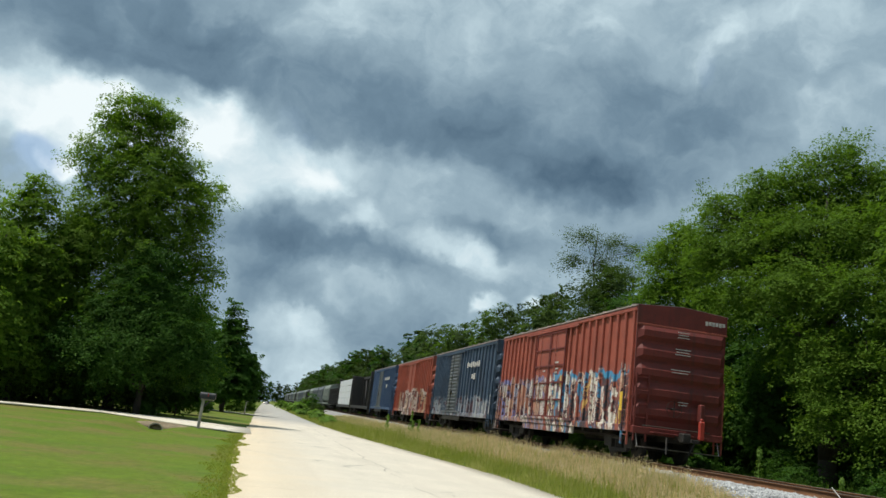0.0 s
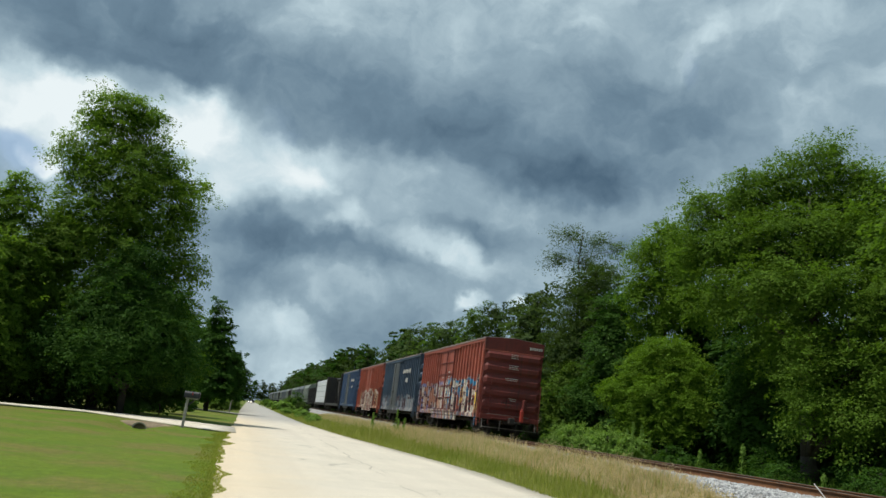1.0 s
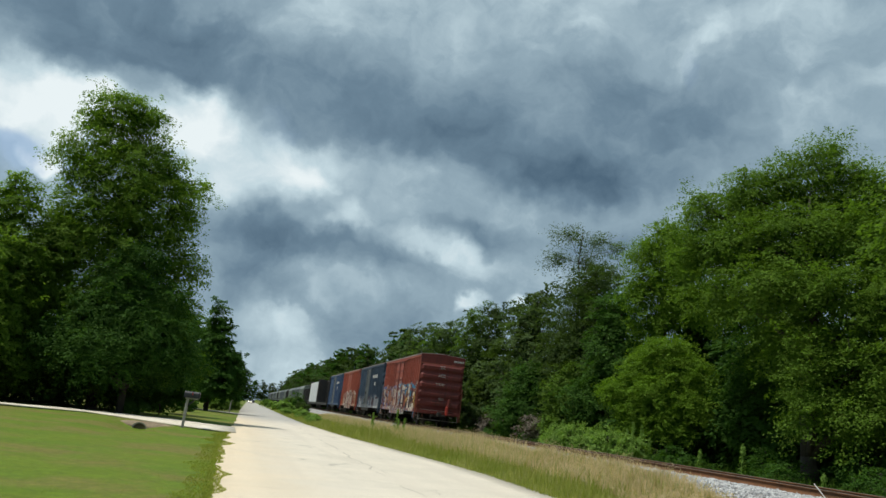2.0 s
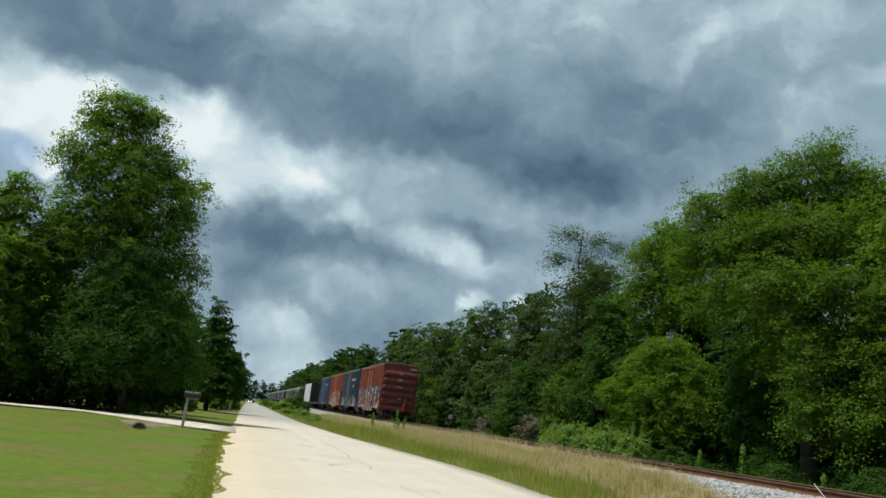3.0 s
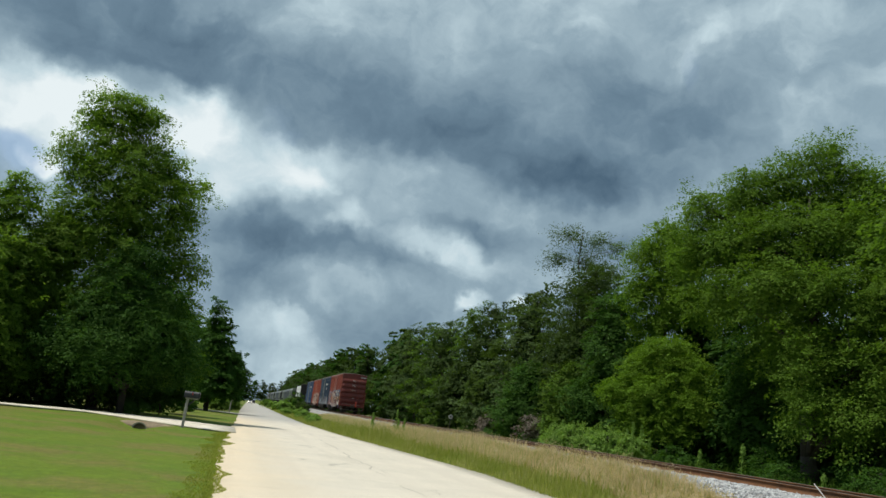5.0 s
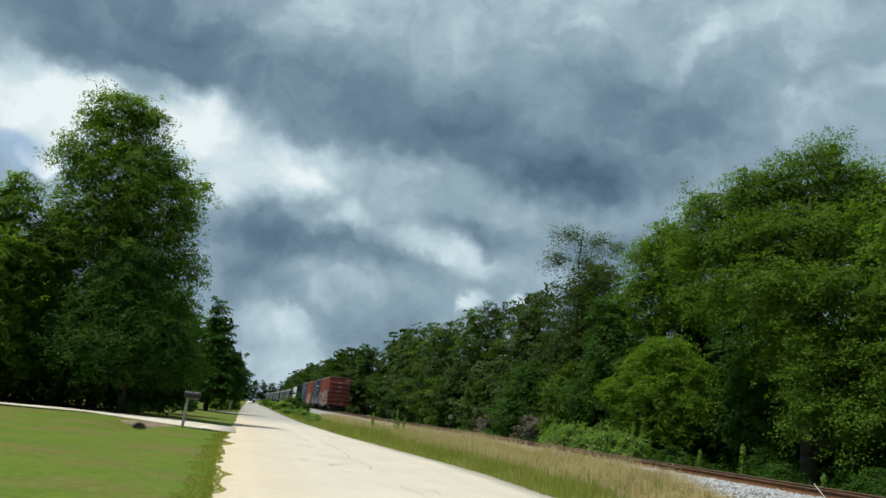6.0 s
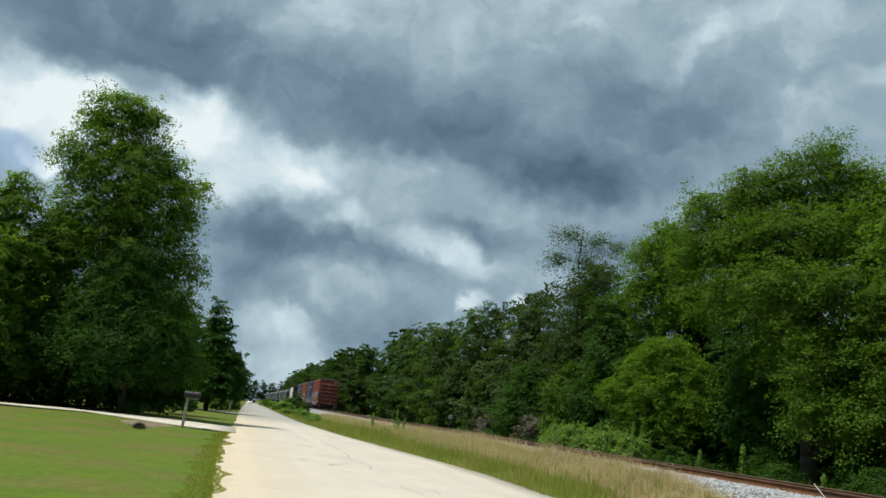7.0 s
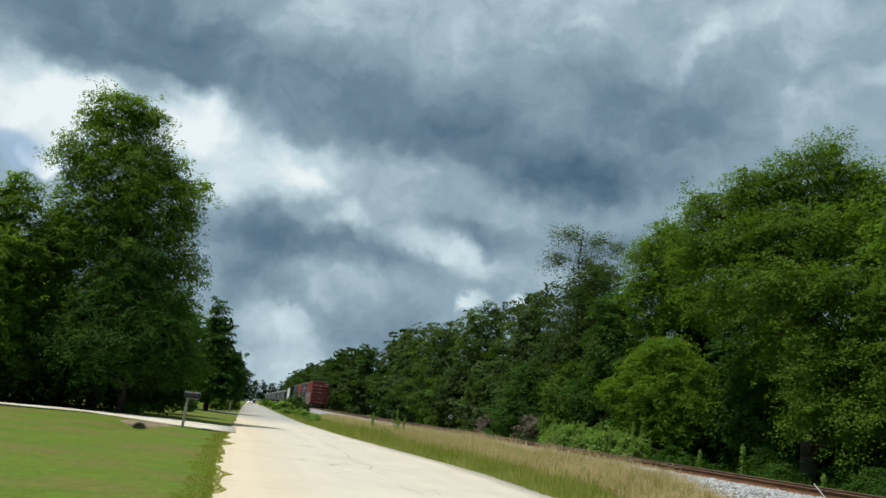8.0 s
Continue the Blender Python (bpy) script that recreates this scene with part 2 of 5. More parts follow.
M_ROAD = surface("road_pale", (0.63, 0.575, 0.48), (0.57, 0.525, 0.44), 0.92, 0.5, 30.0, 0.35, extra=road_wear)
M_DRIVE = surface("driveway_sand", (0.64, 0.59, 0.5), (0.54, 0.48, 0.38), 0.95, 0.9, 25.0, 0.5)
M_BALLAST = surface("ballast", (0.36, 0.36, 0.35), (0.2, 0.195, 0.19), 0.95, 1.2, 16.0, 1.0, third=(0.16, 0.12, 0.08))
M_STONE = surface("ballast_stone", (0.5, 0.51, 0.51), (0.28, 0.285, 0.29), 0.9, 6.0, 40.0, 0.4)
M_RAIL = surface("rail_rust", (0.19, 0.09, 0.042), (0.12, 0.062, 0.034), 0.75, 2.0, 30.0, 0.4, 0.3)
M_RAIL_TOP = surface("rail_worn_steel", (0.36, 0.33, 0.30), (0.25, 0.22, 0.2), 0.35, 3.0, 40.0, 0.1, 0.9)
M_TIE = surface("creosote_wood", (0.10, 0.075, 0.055), (0.055, 0.042, 0.034), 0.9, 2.0, 20.0, 0.6, by_thing=0.3)
M_SOIL = surface("bare_earth", (0.27, 0.21, 0.14), (0.18, 0.14, 0.09), 0.95, 1.5, 20.0, 0.5)


# ---------------------------------------------------------------- mesh tools
def mesh_of(name, verts, faces):
    """A mesh from numpy arrays: vertices (n, 3) and faces (m, k)."""
    verts, faces = np.asarray(verts, np.float32), np.asarray(faces, np.int32)
    me = bpy.data.meshes.new(name)
    k = faces.shape[1]
    me.vertices.add(len(verts))
    me.vertices.foreach_set("co", verts.ravel())
    me.loops.add(faces.size)
    me.loops.foreach_set("vertex_index", faces.ravel())
    me.polygons.add(len(faces))
    me.polygons.foreach_set("loop_start", np.arange(0, faces.size, k, dtype=np.int32))
    me.update(calc_edges=True)
    return me


def part(name, bm, material, parent=None, label="", smooth=False):
    """Links a bmesh or a mesh as one object under a thing or a part."""
    if isinstance(bm, bmesh.types.BMesh):
        me = bpy.data.meshes.new(name)
        bmesh.ops.recalc_face_normals(bm, faces=bm.faces)
        bm.to_mesh(me)
        bm.free()
    else:
        me = bm
    if material and not me.materials:
        me.materials.append(material)
    if smooth:
        me.shade_smooth()
    ob = new(name, me)
    if parent:
        ob.parent = parent
    return tagged(ob, label)


def thing(name, m, label, category, group=""):
    ob = new(name)
    ob.matrix_basis = m
    ob.empty_display_size = 0.2
    return tagged(ob, label, category, group)


def slab(bm, x0, x1, y0, y1, z0, z1, bevel=0.0, turn=None):
    """Adds a box, with broken edges if bevel is given, to a bmesh."""
    m = Matrix.LocRotScale(((x0 + x1) / 2, (y0 + y1) / 2, (z0 + z1) / 2), None, (abs(x1 - x0), abs(y1 - y0), abs(z1 - z0)))
    made = bmesh.ops.create_cube(bm, size=1, matrix=(turn @ m) if turn else m)
    if bevel:
        edges = list({e for v in made["verts"] for e in v.link_edges})
        bmesh.ops.bevel(bm, geom=edges, offset=bevel, segments=1, affect="EDGES")
    return bm


def block(*size, bevel=0.0):
    return slab(bmesh.new(), *size, bevel=bevel)


def rod(bm, a, b, r0, r1=None, sides=8):
    """Adds a tapered round bar from a to b."""
    a, b = Vector(a), Vector(b)
    turn = (b - a).to_track_quat("Z", "Y").to_matrix().to_4x4()
    bmesh.ops.create_cone(bm, cap_ends=True, segments=sides, radius1=r0, radius2=r0 if r1 is None else r1, depth=(b - a).length,
                          matrix=Matrix.Translation((a + b) / 2) @ turn)
    return bm


# ---------------------------------------------------------------- ground
def rail_top(y):
    """The height of the rail heads along the track."""
    return 1.04 + 0.0030 * (y - 25.0)


TRACK_X = 12.84


def road_right(y):
    """The road's edge on the track side: a wide apron that narrows away."""
    return float(np.interp(y, [0, 20, 26, 31, 38, 52, 72, 113, 700], [7.3, 7.5, 7.7, 7.4, 6.85, 5.75, 5.0, 4.7, 4.7]))


def road_left(y):
    return float(np.interp(y, [0, 13, 23, 34, 57, 121, 700], [-0.2, -0.3, -0.55, -0.65, -0.6, -0.95, -1.2]))


def height(x, y):
    """The lie of the land: flat by the road, up to the track bed, down into the wood."""
    top = rail_top(y) - 0.36
    edge = road_right(max(y, 0))
    if x > edge:
        up = np.interp(x, [edge, edge + 0.25 * (10.6 - edge), 9.9, 10.9, 14.8, 16.0, 18.0], [-0.02, 0.12, top * 0.74, top, top, top * 0.75, top * 0.55])
        return float(up)
    z = -0.02
    if x < -1.0:
        z += 0.02 * math.sin(x * 0.5 + 1) * math.sin(y * 0.13)
        ditch = math.exp(-((x + 4.2) / 0.7) ** 2) * np.interp(y, [24, 30, 36.6, 37.1], [0, 0.1, 0.36, 0.0])
        z -= float(ditch)
    return z


def ground():
    xs = sorted(set([-3000, -1200, -400, -150, -80, -50, -35, -25, -18, -14, -11, -9, -7.5] + [round(-6.5 + 0.3 * i, 2) for i in range(20)]
                    + [0, 2, 4, 4.6, 5, 5.4, 5.8, 6.2, 6.6, 7, 7.3, 7.6, 7.9, 8.3, 8.8, 9.3, 9.8, 10.2, 10.6, 10.9, 11.3, 14.8, 15.4, 16, 17, 18,
                       22, 30, 50, 90, 200, 600, 3000]))
    ys = sorted(set([-3000, -800, -200, -60, -20, -5, 0] + [3.0 * i for i in range(1, 9)] + [24 + 0.8 * i for i in range(40)]
                    + [56 + 6 * i for i in range(12)] + [140, 170, 200, 250, 300, 400, 500, 650, 900, 1500, 3000]))
    v = [(x, y, height(x, min(max(y, -20), 650))) for y in ys for x in xs]
    n = len(xs)
    f = [(j * n + i, j * n + i + 1, (j + 1) * n + i + 1, (j + 1) * n + i) for j in range(len(ys) - 1) for i in range(n - 1)]
    return part("ground", mesh_of("ground", v, f), M_GROUND, smooth=True)


tagged(ground(), "sunlit mown grass ground with thin brown patches", "ground", kind="structure")


def ribbon(name, rows, material, label, category, lift=0.0, thick=0.06):
    """A strip of paving with a worn, uneven edge; rows of (left x, right x, y)."""
    v, f = [], []
    k = 9
    for a, b, y in rows:
        for i in range(k):
            v.append((a + (b - a) * i / (k - 1), y, lift + 0.03 * math.sin(math.pi * i / (k - 1))))
    for j in range(len(rows) - 1):
        for i in range(k - 1):
            f.append((j * k + i, j * k + i + 1, (j + 1) * k + i + 1, (j + 1) * k + i))
    ob = part(name, mesh_of(name, v, f), material)
    s = ob.modifiers.new("thick", "SOLIDIFY")
    s.thickness, s.offset = thick, -1
    return tagged(ob, label, category, kind="structure")


rows, y = [], -40.0
while y < 700:
    wob = 0.16 * noise.noise((y * 0.5, 0, 0)) + 0.12 * noise.noise((y * 1.7, 3, 0)) + 0.1 * noise.noise((y * 5.1, 3, 4))
    rows.append((road_left(y) + wob, road_right(y) + 0.25 * wob + 0.1, y))
    y += 0.35 if 8 < y < 50 else (2.0 if y < 150 else 15.0)
ribbon("road", rows, M_ROAD, "pale sun-bleached country road with sandy margins", "road", lift=0.01)


def driveway():
    """A sandy drive that leaves the road and bends away over the lawn."""
    near = [(-0.3, 36.6), (-1.6, 37.3), (-3.2, 38.1), (-5.2, 40.2), (-7.3, 41.9), (-10.3, 39.6), (-14, 36.9), (-22, 32.9)]
    far = [(-0.5, 43.2), (-1.6, 43.6), (-3.6, 45.2), (-6.0, 44.6), (-8.6, 43.2), (-10.9, 40.6), (-14.6, 37.6), (-22, 33.6)]
    v, f = [], []
    for (a, b), (c, d) in zip(near, far):
        for i in range(5):
            x, y = a + (c - a) * i / 4, b + (d - b) * i / 4
            v.append((x, y, 0.03 if i in (1, 2, 3) else 0.0))
    for j in range(len(near) - 1):
        for i in range(4):
            f.append((j * 5 + i, (j + 1) * 5 + i, (j + 1) * 5 + i + 1, j * 5 + i + 1))
    ob = part("driveway", mesh_of("driveway", v, f), M_DRIVE, smooth=True)
    s = ob.modifiers.new("thick", "SOLIDIFY")
    s.thickness, s.offset = 0.05, -1
    return tagged(ob, "white sandy driveway across the lawn", "driveway", kind="structure")


driveway()


def side_drive():
    v = [(-0.6, 84, 0.012), (-0.6, 88, 0.012), (-16, 88, 0.03), (-16, 85.5, 0.03)]
    ob = part("driveway_far", mesh_of("driveway_far", v, [(0, 1, 2, 3)]), M_DRIVE)
    s = ob.modifiers.new("thick", "SOLIDIFY")
    s.thickness, s.offset = 0.06, -1
    return tagged(ob, "second pale driveway beyond the shaded trees", "driveway", kind="structure")


side_drive()


# ---------------------------------------------------------------- railway track
def track():
    # ballast bed
    ys = [-60 + 5 * i for i in range(40)] + [150 + 50 * i for i in range(14)]
    prof = [(-3.2, -0.66), (-1.75, -0.24), (-1.3, -0.2), (1.3, -0.2), (1.75, -0.24), (2.6, -0.66)]
    v = [(TRACK_X + a, y, rail_top(y) + b) for y in ys for a, b in prof]
    n = len(prof)
    f = [(j * n + i, j * n + i + 1, (j + 1) * n + i + 1, (j + 1) * n + i) for j in range(len(ys) - 1) for i in range(n - 1)]
    bed = part("ballast_bed", mesh_of("ballast_bed", v, f), M_BALLAST)
    tagged(bed, "grey crushed-stone ballast bed under the rails", "track bed", kind="structure")
    t = thing("railway_track", pose(TRACK_X, 0, 0), "single railway track with rusty rails on wooden sleepers", "railway track")
    # rail profile: foot, web, head
    p = [(-0.07, -0.18), (0.07, -0.18), (0.07, -0.165), (0.012, -0.145), (0.012, -0.045), (0.036, -0.035), (0.036, -0.006), (0.026, 0.0),
         (-0.026, 0.0), (-0.036, -0.006), (-0.036, -0.035), (-0.012, -0.045), (-0.012, -0.145), (-0.07, -0.165)]
    ends = (-60, 120, 300, 500, 700)
    for side in (-0.753, 0.753):
        v = [(side + a, y, rail_top(y) + b) for y in ends for a, b in p]
        k = len(p)
        f = [(j * k + i, j * k + (i + 1) % k, (j + 1) * k + (i + 1) % k, (j + 1) * k + i) for j in range(len(ends) - 1) for i in range(k)]
        me = mesh_of("rail", v, f)
        me.materials.append(M_RAIL)
        me.materials.append(M_RAIL_TOP)
        for poly in me.polygons:
            if poly.index % k in (6, 7, 8):
                poly.material_index = 1
        part("rail", me, None, t, "rust-brown rail with a worn bright head")
    me = bpy.data.meshes.new("sleeper")
    b = block(-1.3, 1.3, -0.115, 0.115, -0.17, 0.0, bevel=0.012)
    b.to_mesh(me)
    b.free()
    me.materials.append(M_TIE)
    r = random.Random(2)
    for i in range(260):
        y = 4 + 0.53 * i
        s = part("sleeper", me, None, t)
        s.matrix_basis = pose(r.uniform(-0.03, 0.03), y, rail_top(y) - 0.178, rz=r.uniform(-0.6, 0.6))


track()


# ---------------------------------------------------------------- trees and plants
def unit(v):
    return v / np.maximum(np.linalg.norm(v, axis=1, keepdims=True), 1e-6)


def leaves_mesh(name, centre, outward, size, r, long=1.6):
    """Pointed leaves at the centres, lying roughly across the outward direction."""
    n = len(centre)
    normal = unit(outward * 0.9 + r.normal(0, 0.32, (n, 3)) + np.array([0, 0, 0.2]))
    along = unit(np.cross(normal, r.normal(0, 1, (n, 3))))
    side = np.cross(normal, along)
    s = (size * r.uniform(0.6, 1.35, n))[:, None]
    fold = normal * s * 0.22
    v = np.stack([centre - along * s * long / 2 - side * s / 2, centre - along * s * long / 2 + side * s / 2, centre + along * s * long / 2 + fold], 1)
    f = np.arange(3 * n).reshape(n, 3)
    return mesh_of(name, v.reshape(-1, 3), f)


def crown_points(lobes, count, seed, per=48, spray=0.6, shell=0.75, droop=0.08):
    """Leaf places on flat sprays of leaves that stand out from the lobes (x, y, z, rx, ry, rz), with gaps between them."""
    r = np.random.default_rng(seed)
    lob = np.array(lobes, float)
    area = (lob[:, 3] * lob[:, 4] + lob[:, 4] * lob[:, 5] + lob[:, 3] * lob[:, 5])
    n = max(count // per, 5)
    pick = r.choice(len(lob), n, p=area / area.sum())
    d = unit(r.normal(0, 1, (n, 3)) + np.array([0, 0, 0.18]))
    reach = 1.0 - shell * r.random(n) ** 1.4 + 0.3 * r.random(n) ** 3
    c = lob[pick, :3] + d * lob[pick, 3:] * reach[:, None]
    normal = unit(d * 0.4 + np.array([-0.1, 0, 0.8]) + r.normal(0, 0.32, (n, 3)))
    out = unit(d + np.array([0, 0, 0.3]) + r.normal(0, 0.4, (n, 3)))
    along = unit(out - normal * np.sum(out * normal, 1, keepdims=True))
    side = np.cross(normal, along)
    size = (spray * r.uniform(0.45, 1.35, n))[:, None]
    u = r.uniform(-0.8, 1.25, (n, per))
    w = r.normal(0, 0.34, (n, per)) * (1.15 - 0.55 * np.abs(u))
    t = r.normal(0, 0.09, (n, per)) - droop * (np.maximum(u, 0) ** 2 + 1.2 * w * w)
    u, w, t = u * size, w * size, t * size
    pts = c[:, None, :] + along[:, None, :] * u[..., None] + side[:, None, :] * w[..., None] + normal[:, None, :] * t[..., None]
    return pts.reshape(-1, 3), np.repeat(unit(normal + 0.4 * d), per, 0), c, r


def tree(name, m, lobes, leaf, count, seed, material, label, category="tree", trunk=0.22, group="", top=None, spray=0.6, per=48,
         shell=0.75, droop=0.08):
    """A tapered trunk with limbs that reach the lobes of the crown, and a crown of many small leaves."""
    t = thing(name, m, label, category, group)
    r = random.Random(seed)
    top = top or max(l[2] + 0.5 * l[5] for l in lobes)
    bm = bmesh.new()
    last, rad = Vector((0, 0, -0.3)), trunk
    spine = []
    for i in range(1, 8):
        p = Vector((r.uniform(-0.1, 0.1) * i * 0.5, r.uniform(-0.1, 0.1) * i * 0.5, top * i / 7))
        nr = max(trunk * (1 - i / 7.6), 0.02)
        rod(bm, last, p, rad, nr, 8)
        spine.append((p, nr))
        last, rad = p, nr
    for l in lobes:
        end = Vector(l[:3])
        k = min(range(7), key=lambda q: abs(spine[q][0].z - max(end.z - 0.45 * end.xy.length - 0.4, 0.3)))
        a, w = spine[k]
        mid = a.lerp(end, 0.5) + Vector((0, 0, 0.1 * (end - a).length))
        rod(bm, a, mid, w * 0.6, w * 0.4, 6)
        rod(bm, mid, end, w * 0.4, 0.02, 6)
        for q in range(3):
            tip = end + Vector((r.uniform(-1, 1) * l[3], r.uniform(-1, 1) * l[4], r.uniform(0, 1) * l[5])) * 0.75
            rod(bm, mid.lerp(end, 0.6), tip, w * 0.22, 0.008, 5)
    part("trunk", bm, M_BARK, t, smooth=True)
    pts, out, _, rr = crown_points(lobes, count, seed, per, spray, shell, droop)
    keep = pts[:, 2] > 0.02
    part("crown", leaves_mesh("crown", pts[keep], out[keep], leaf, rr), material, t, "dense leafy crown")
    return t


def lobe_set(r, h, w, low=0.12, n=9, taper=0.5):
    """Lobes of an ordinary broad-leaved tree of height h and half-width w, with leaves from low * h upwards."""
    out = []
    for i in range(n):
        f = (i + 0.5) / n
        z = h * (low + (0.96 - low) * f)
        span = w * (1 - taper * abs(f - 0.4) ** 1.3 * 1.7)
        a = i * 2.4 + r.uniform(-0.5, 0.5)
        off = span * 0.5 * (1 - f * 0.55)
        s = span * r.uniform(0.5, 0.68)
        z = min(z, h - s * 0.7)
        out.append((off * math.cos(a), off * math.sin(a), z, s, s, s * r.uniform(0.7, 0.95)))
    return out


# the tall tree by the drive, and the dark cedar under it
tree("tall_tree", pose(-8.2, 48.2, 0),
     [(-2.3, 0.2, 17.3, 1.1, 1.1, 0.9), (-1.0, 0.2, 16.9, 1.3, 1.3, 1.1), (-2.5, 0.2, 16.1, 1.2, 1.2, 0.9), (0.0, 0.4, 16.6, 1.0, 1.0, 0.8),
      (-1.6, 0.0, 14.8, 1.8, 1.8, 1.4), (0.4, 0.2, 14.7, 1.3, 1.3, 1.0), (-3.7, 0.2, 14.0, 1.1, 1.1, 0.9), (-2.7, -0.2, 12.7, 1.3, 1.3, 1.1),
      (-0.4, -0.4, 12.9, 2.1, 2.1, 1.7), (1.7, 0.0, 13.4, 1.3, 1.3, 1.0), (3.2, 0.4, 12.8, 1.0, 1.0, 0.8), (-1.4, -0.4, 10.7, 2.2, 2.2, 1.8),
      (1.2, -0.4, 11.3, 2.1, 2.1, 1.7), (2.8, 0.2, 11.1, 1.1, 1.1, 0.9), (-0.2, -0.6, 8.8, 2.3, 2.3, 1.9), (2.5, -0.2, 9.3, 1.6, 1.6, 1.3), (-2.5,
      -0.6, 8.7, 1.9, 1.9, 1.5), (3.2, 0.0, 8.1, 1.3, 1.3, 1.0), (0.9, -0.2, 6.4, 2.5, 2.5, 2.0), (2.8, 0.4, 5.5, 1.9, 1.9, 1.5), (-1.2, -0.6,
      5.4, 2.3, 2.3, 1.8), (1.2, -0.2, 3.3, 2.8, 2.8, 2.2), (3.8, 0.8, 3.1, 1.4, 1.4, 1.2), (-1.1, -0.7, 2.1, 2.4, 2.4, 1.9)],
     0.085, 190000, 11, M_LEAF_SUNNY, "tall green leafy tree beside the sandy drive", trunk=0.34, top=15.5, spray=0.85, per=70)
tree("cedar_tree", pose(-6.4, 45.9, 0),
     [(-0.4, 0.1, 8.3, 1.2, 1.2, 0.7), (-0.9, 0.1, 6.8, 1.8, 1.8, 1.1), (0.7, 0.1, 6.1, 1.8, 1.8, 1.1), (-1.1, -0.4, 4.9, 2.2, 2.2, 1.3), (1.0,
      -0.4, 4.0, 2.4, 2.4, 1.4), (-1.2, -0.9, 2.8, 2.5, 2.5, 1.5), (1.9, 0.1, 2.9, 1.8, 1.8, 1.1), (-3.1, -0.4, 3.4, 2.0, 2.0, 1.2)],
     0.075, 110000, 12, M_LEAF_DARK, "dense dark-green cedar in front of the tall tree", trunk=0.2, top=8.4, spray=0.7, droop=0.3)

r = random.Random(9)
for i, (x, y, h, w, mat, lab) in enumerate([
        (-13.6, 46.5, 11.9, 3.2, M_LEAF_SUNNY, "leafy green tree at the edge of the lawn"),
        (-18.5, 51.0, 12.6, 3.8, M_LEAF_SUNNY, "green tree in the woodland edge"),
        (-11.7, 48.6, 11.6, 3.0, M_LEAF_SUNNY, "leafy green tree behind the tall tree"),
        (-14.0, 43.4, 8.4, 2.8, M_LEAF_SUNNY, "low yellow-green tree in front of the wood"),
        (-23.5, 54.0, 12.6, 4.0, M_LEAF_SUNNY, "leafy green tree in the woodland edge"),
        (-12.6, 45.6, 8.2, 2.6, M_LEAF_SUNNY, "low yellow-green tree over the drive"),
        (-5.6, 58.0, 6.6, 2.2, M_LEAF_DARK, "dark-green tree behind the mailbox lawn")]):
    tree("tree", pose(x, y, 0, rz=40 * i), lobe_set(r, h, w, 0.06, 12), 0.10, 46000, 20 + i, mat, lab, trunk=0.2, group="trees by the drive", spray=0.7)

tree("cone_tree", pose(-3.8, 82, 0),
     [(-0.4, 0, 9.4, 0.7, 0.7, 0.9), (-0.3, 0, 8.0, 1.2, 1.2, 1.0), (-0.2, 0, 6.6, 1.6, 1.6, 1.2), (-0.9, 0, 5.2, 2.0, 2.0, 1.3), (0.7, 0, 5.0, 1.8, 1.9, 1.3),
      (1.2, 0, 3.6, 2.0, 2.0, 1.2), (-1.6, 0, 3.6, 2.0, 2.0, 1.3), (0, -0.5, 2.4, 2.4, 2.2, 1.0), (1.6, 0, 2.3, 1.6, 1.6, 0.8)],
     0.16, 42000, 41, M_LEAF_DARK, "dark pointed tree beside the road", trunk=0.25, top=8.6, spray=0.7)
for i, (x, y, h, w) in enumerate([(-7.5, 86, 8.5, 3.0), (-5.0, 104, 9.0, 3.2), (-3.9, 125, 8.5, 3.0), (-5.2, 150, 10.5, 3.6), (-4.6, 190, 11, 3.6), (-5.5, 240, 13, 4.4),
                                   (-6, 310, 15, 5), (-11, 95, 11, 3.8), (-12, 120, 12, 4)]):
    tree("tree", pose(x, y, 0), lobe_set(r, h, w, 0.1, 9), 0.32, 8000, 60 + i, M_LEAF_DARK, "dark-green roadside tree in the distance", trunk=0.2,
         group="trees along the road", spray=0.7)

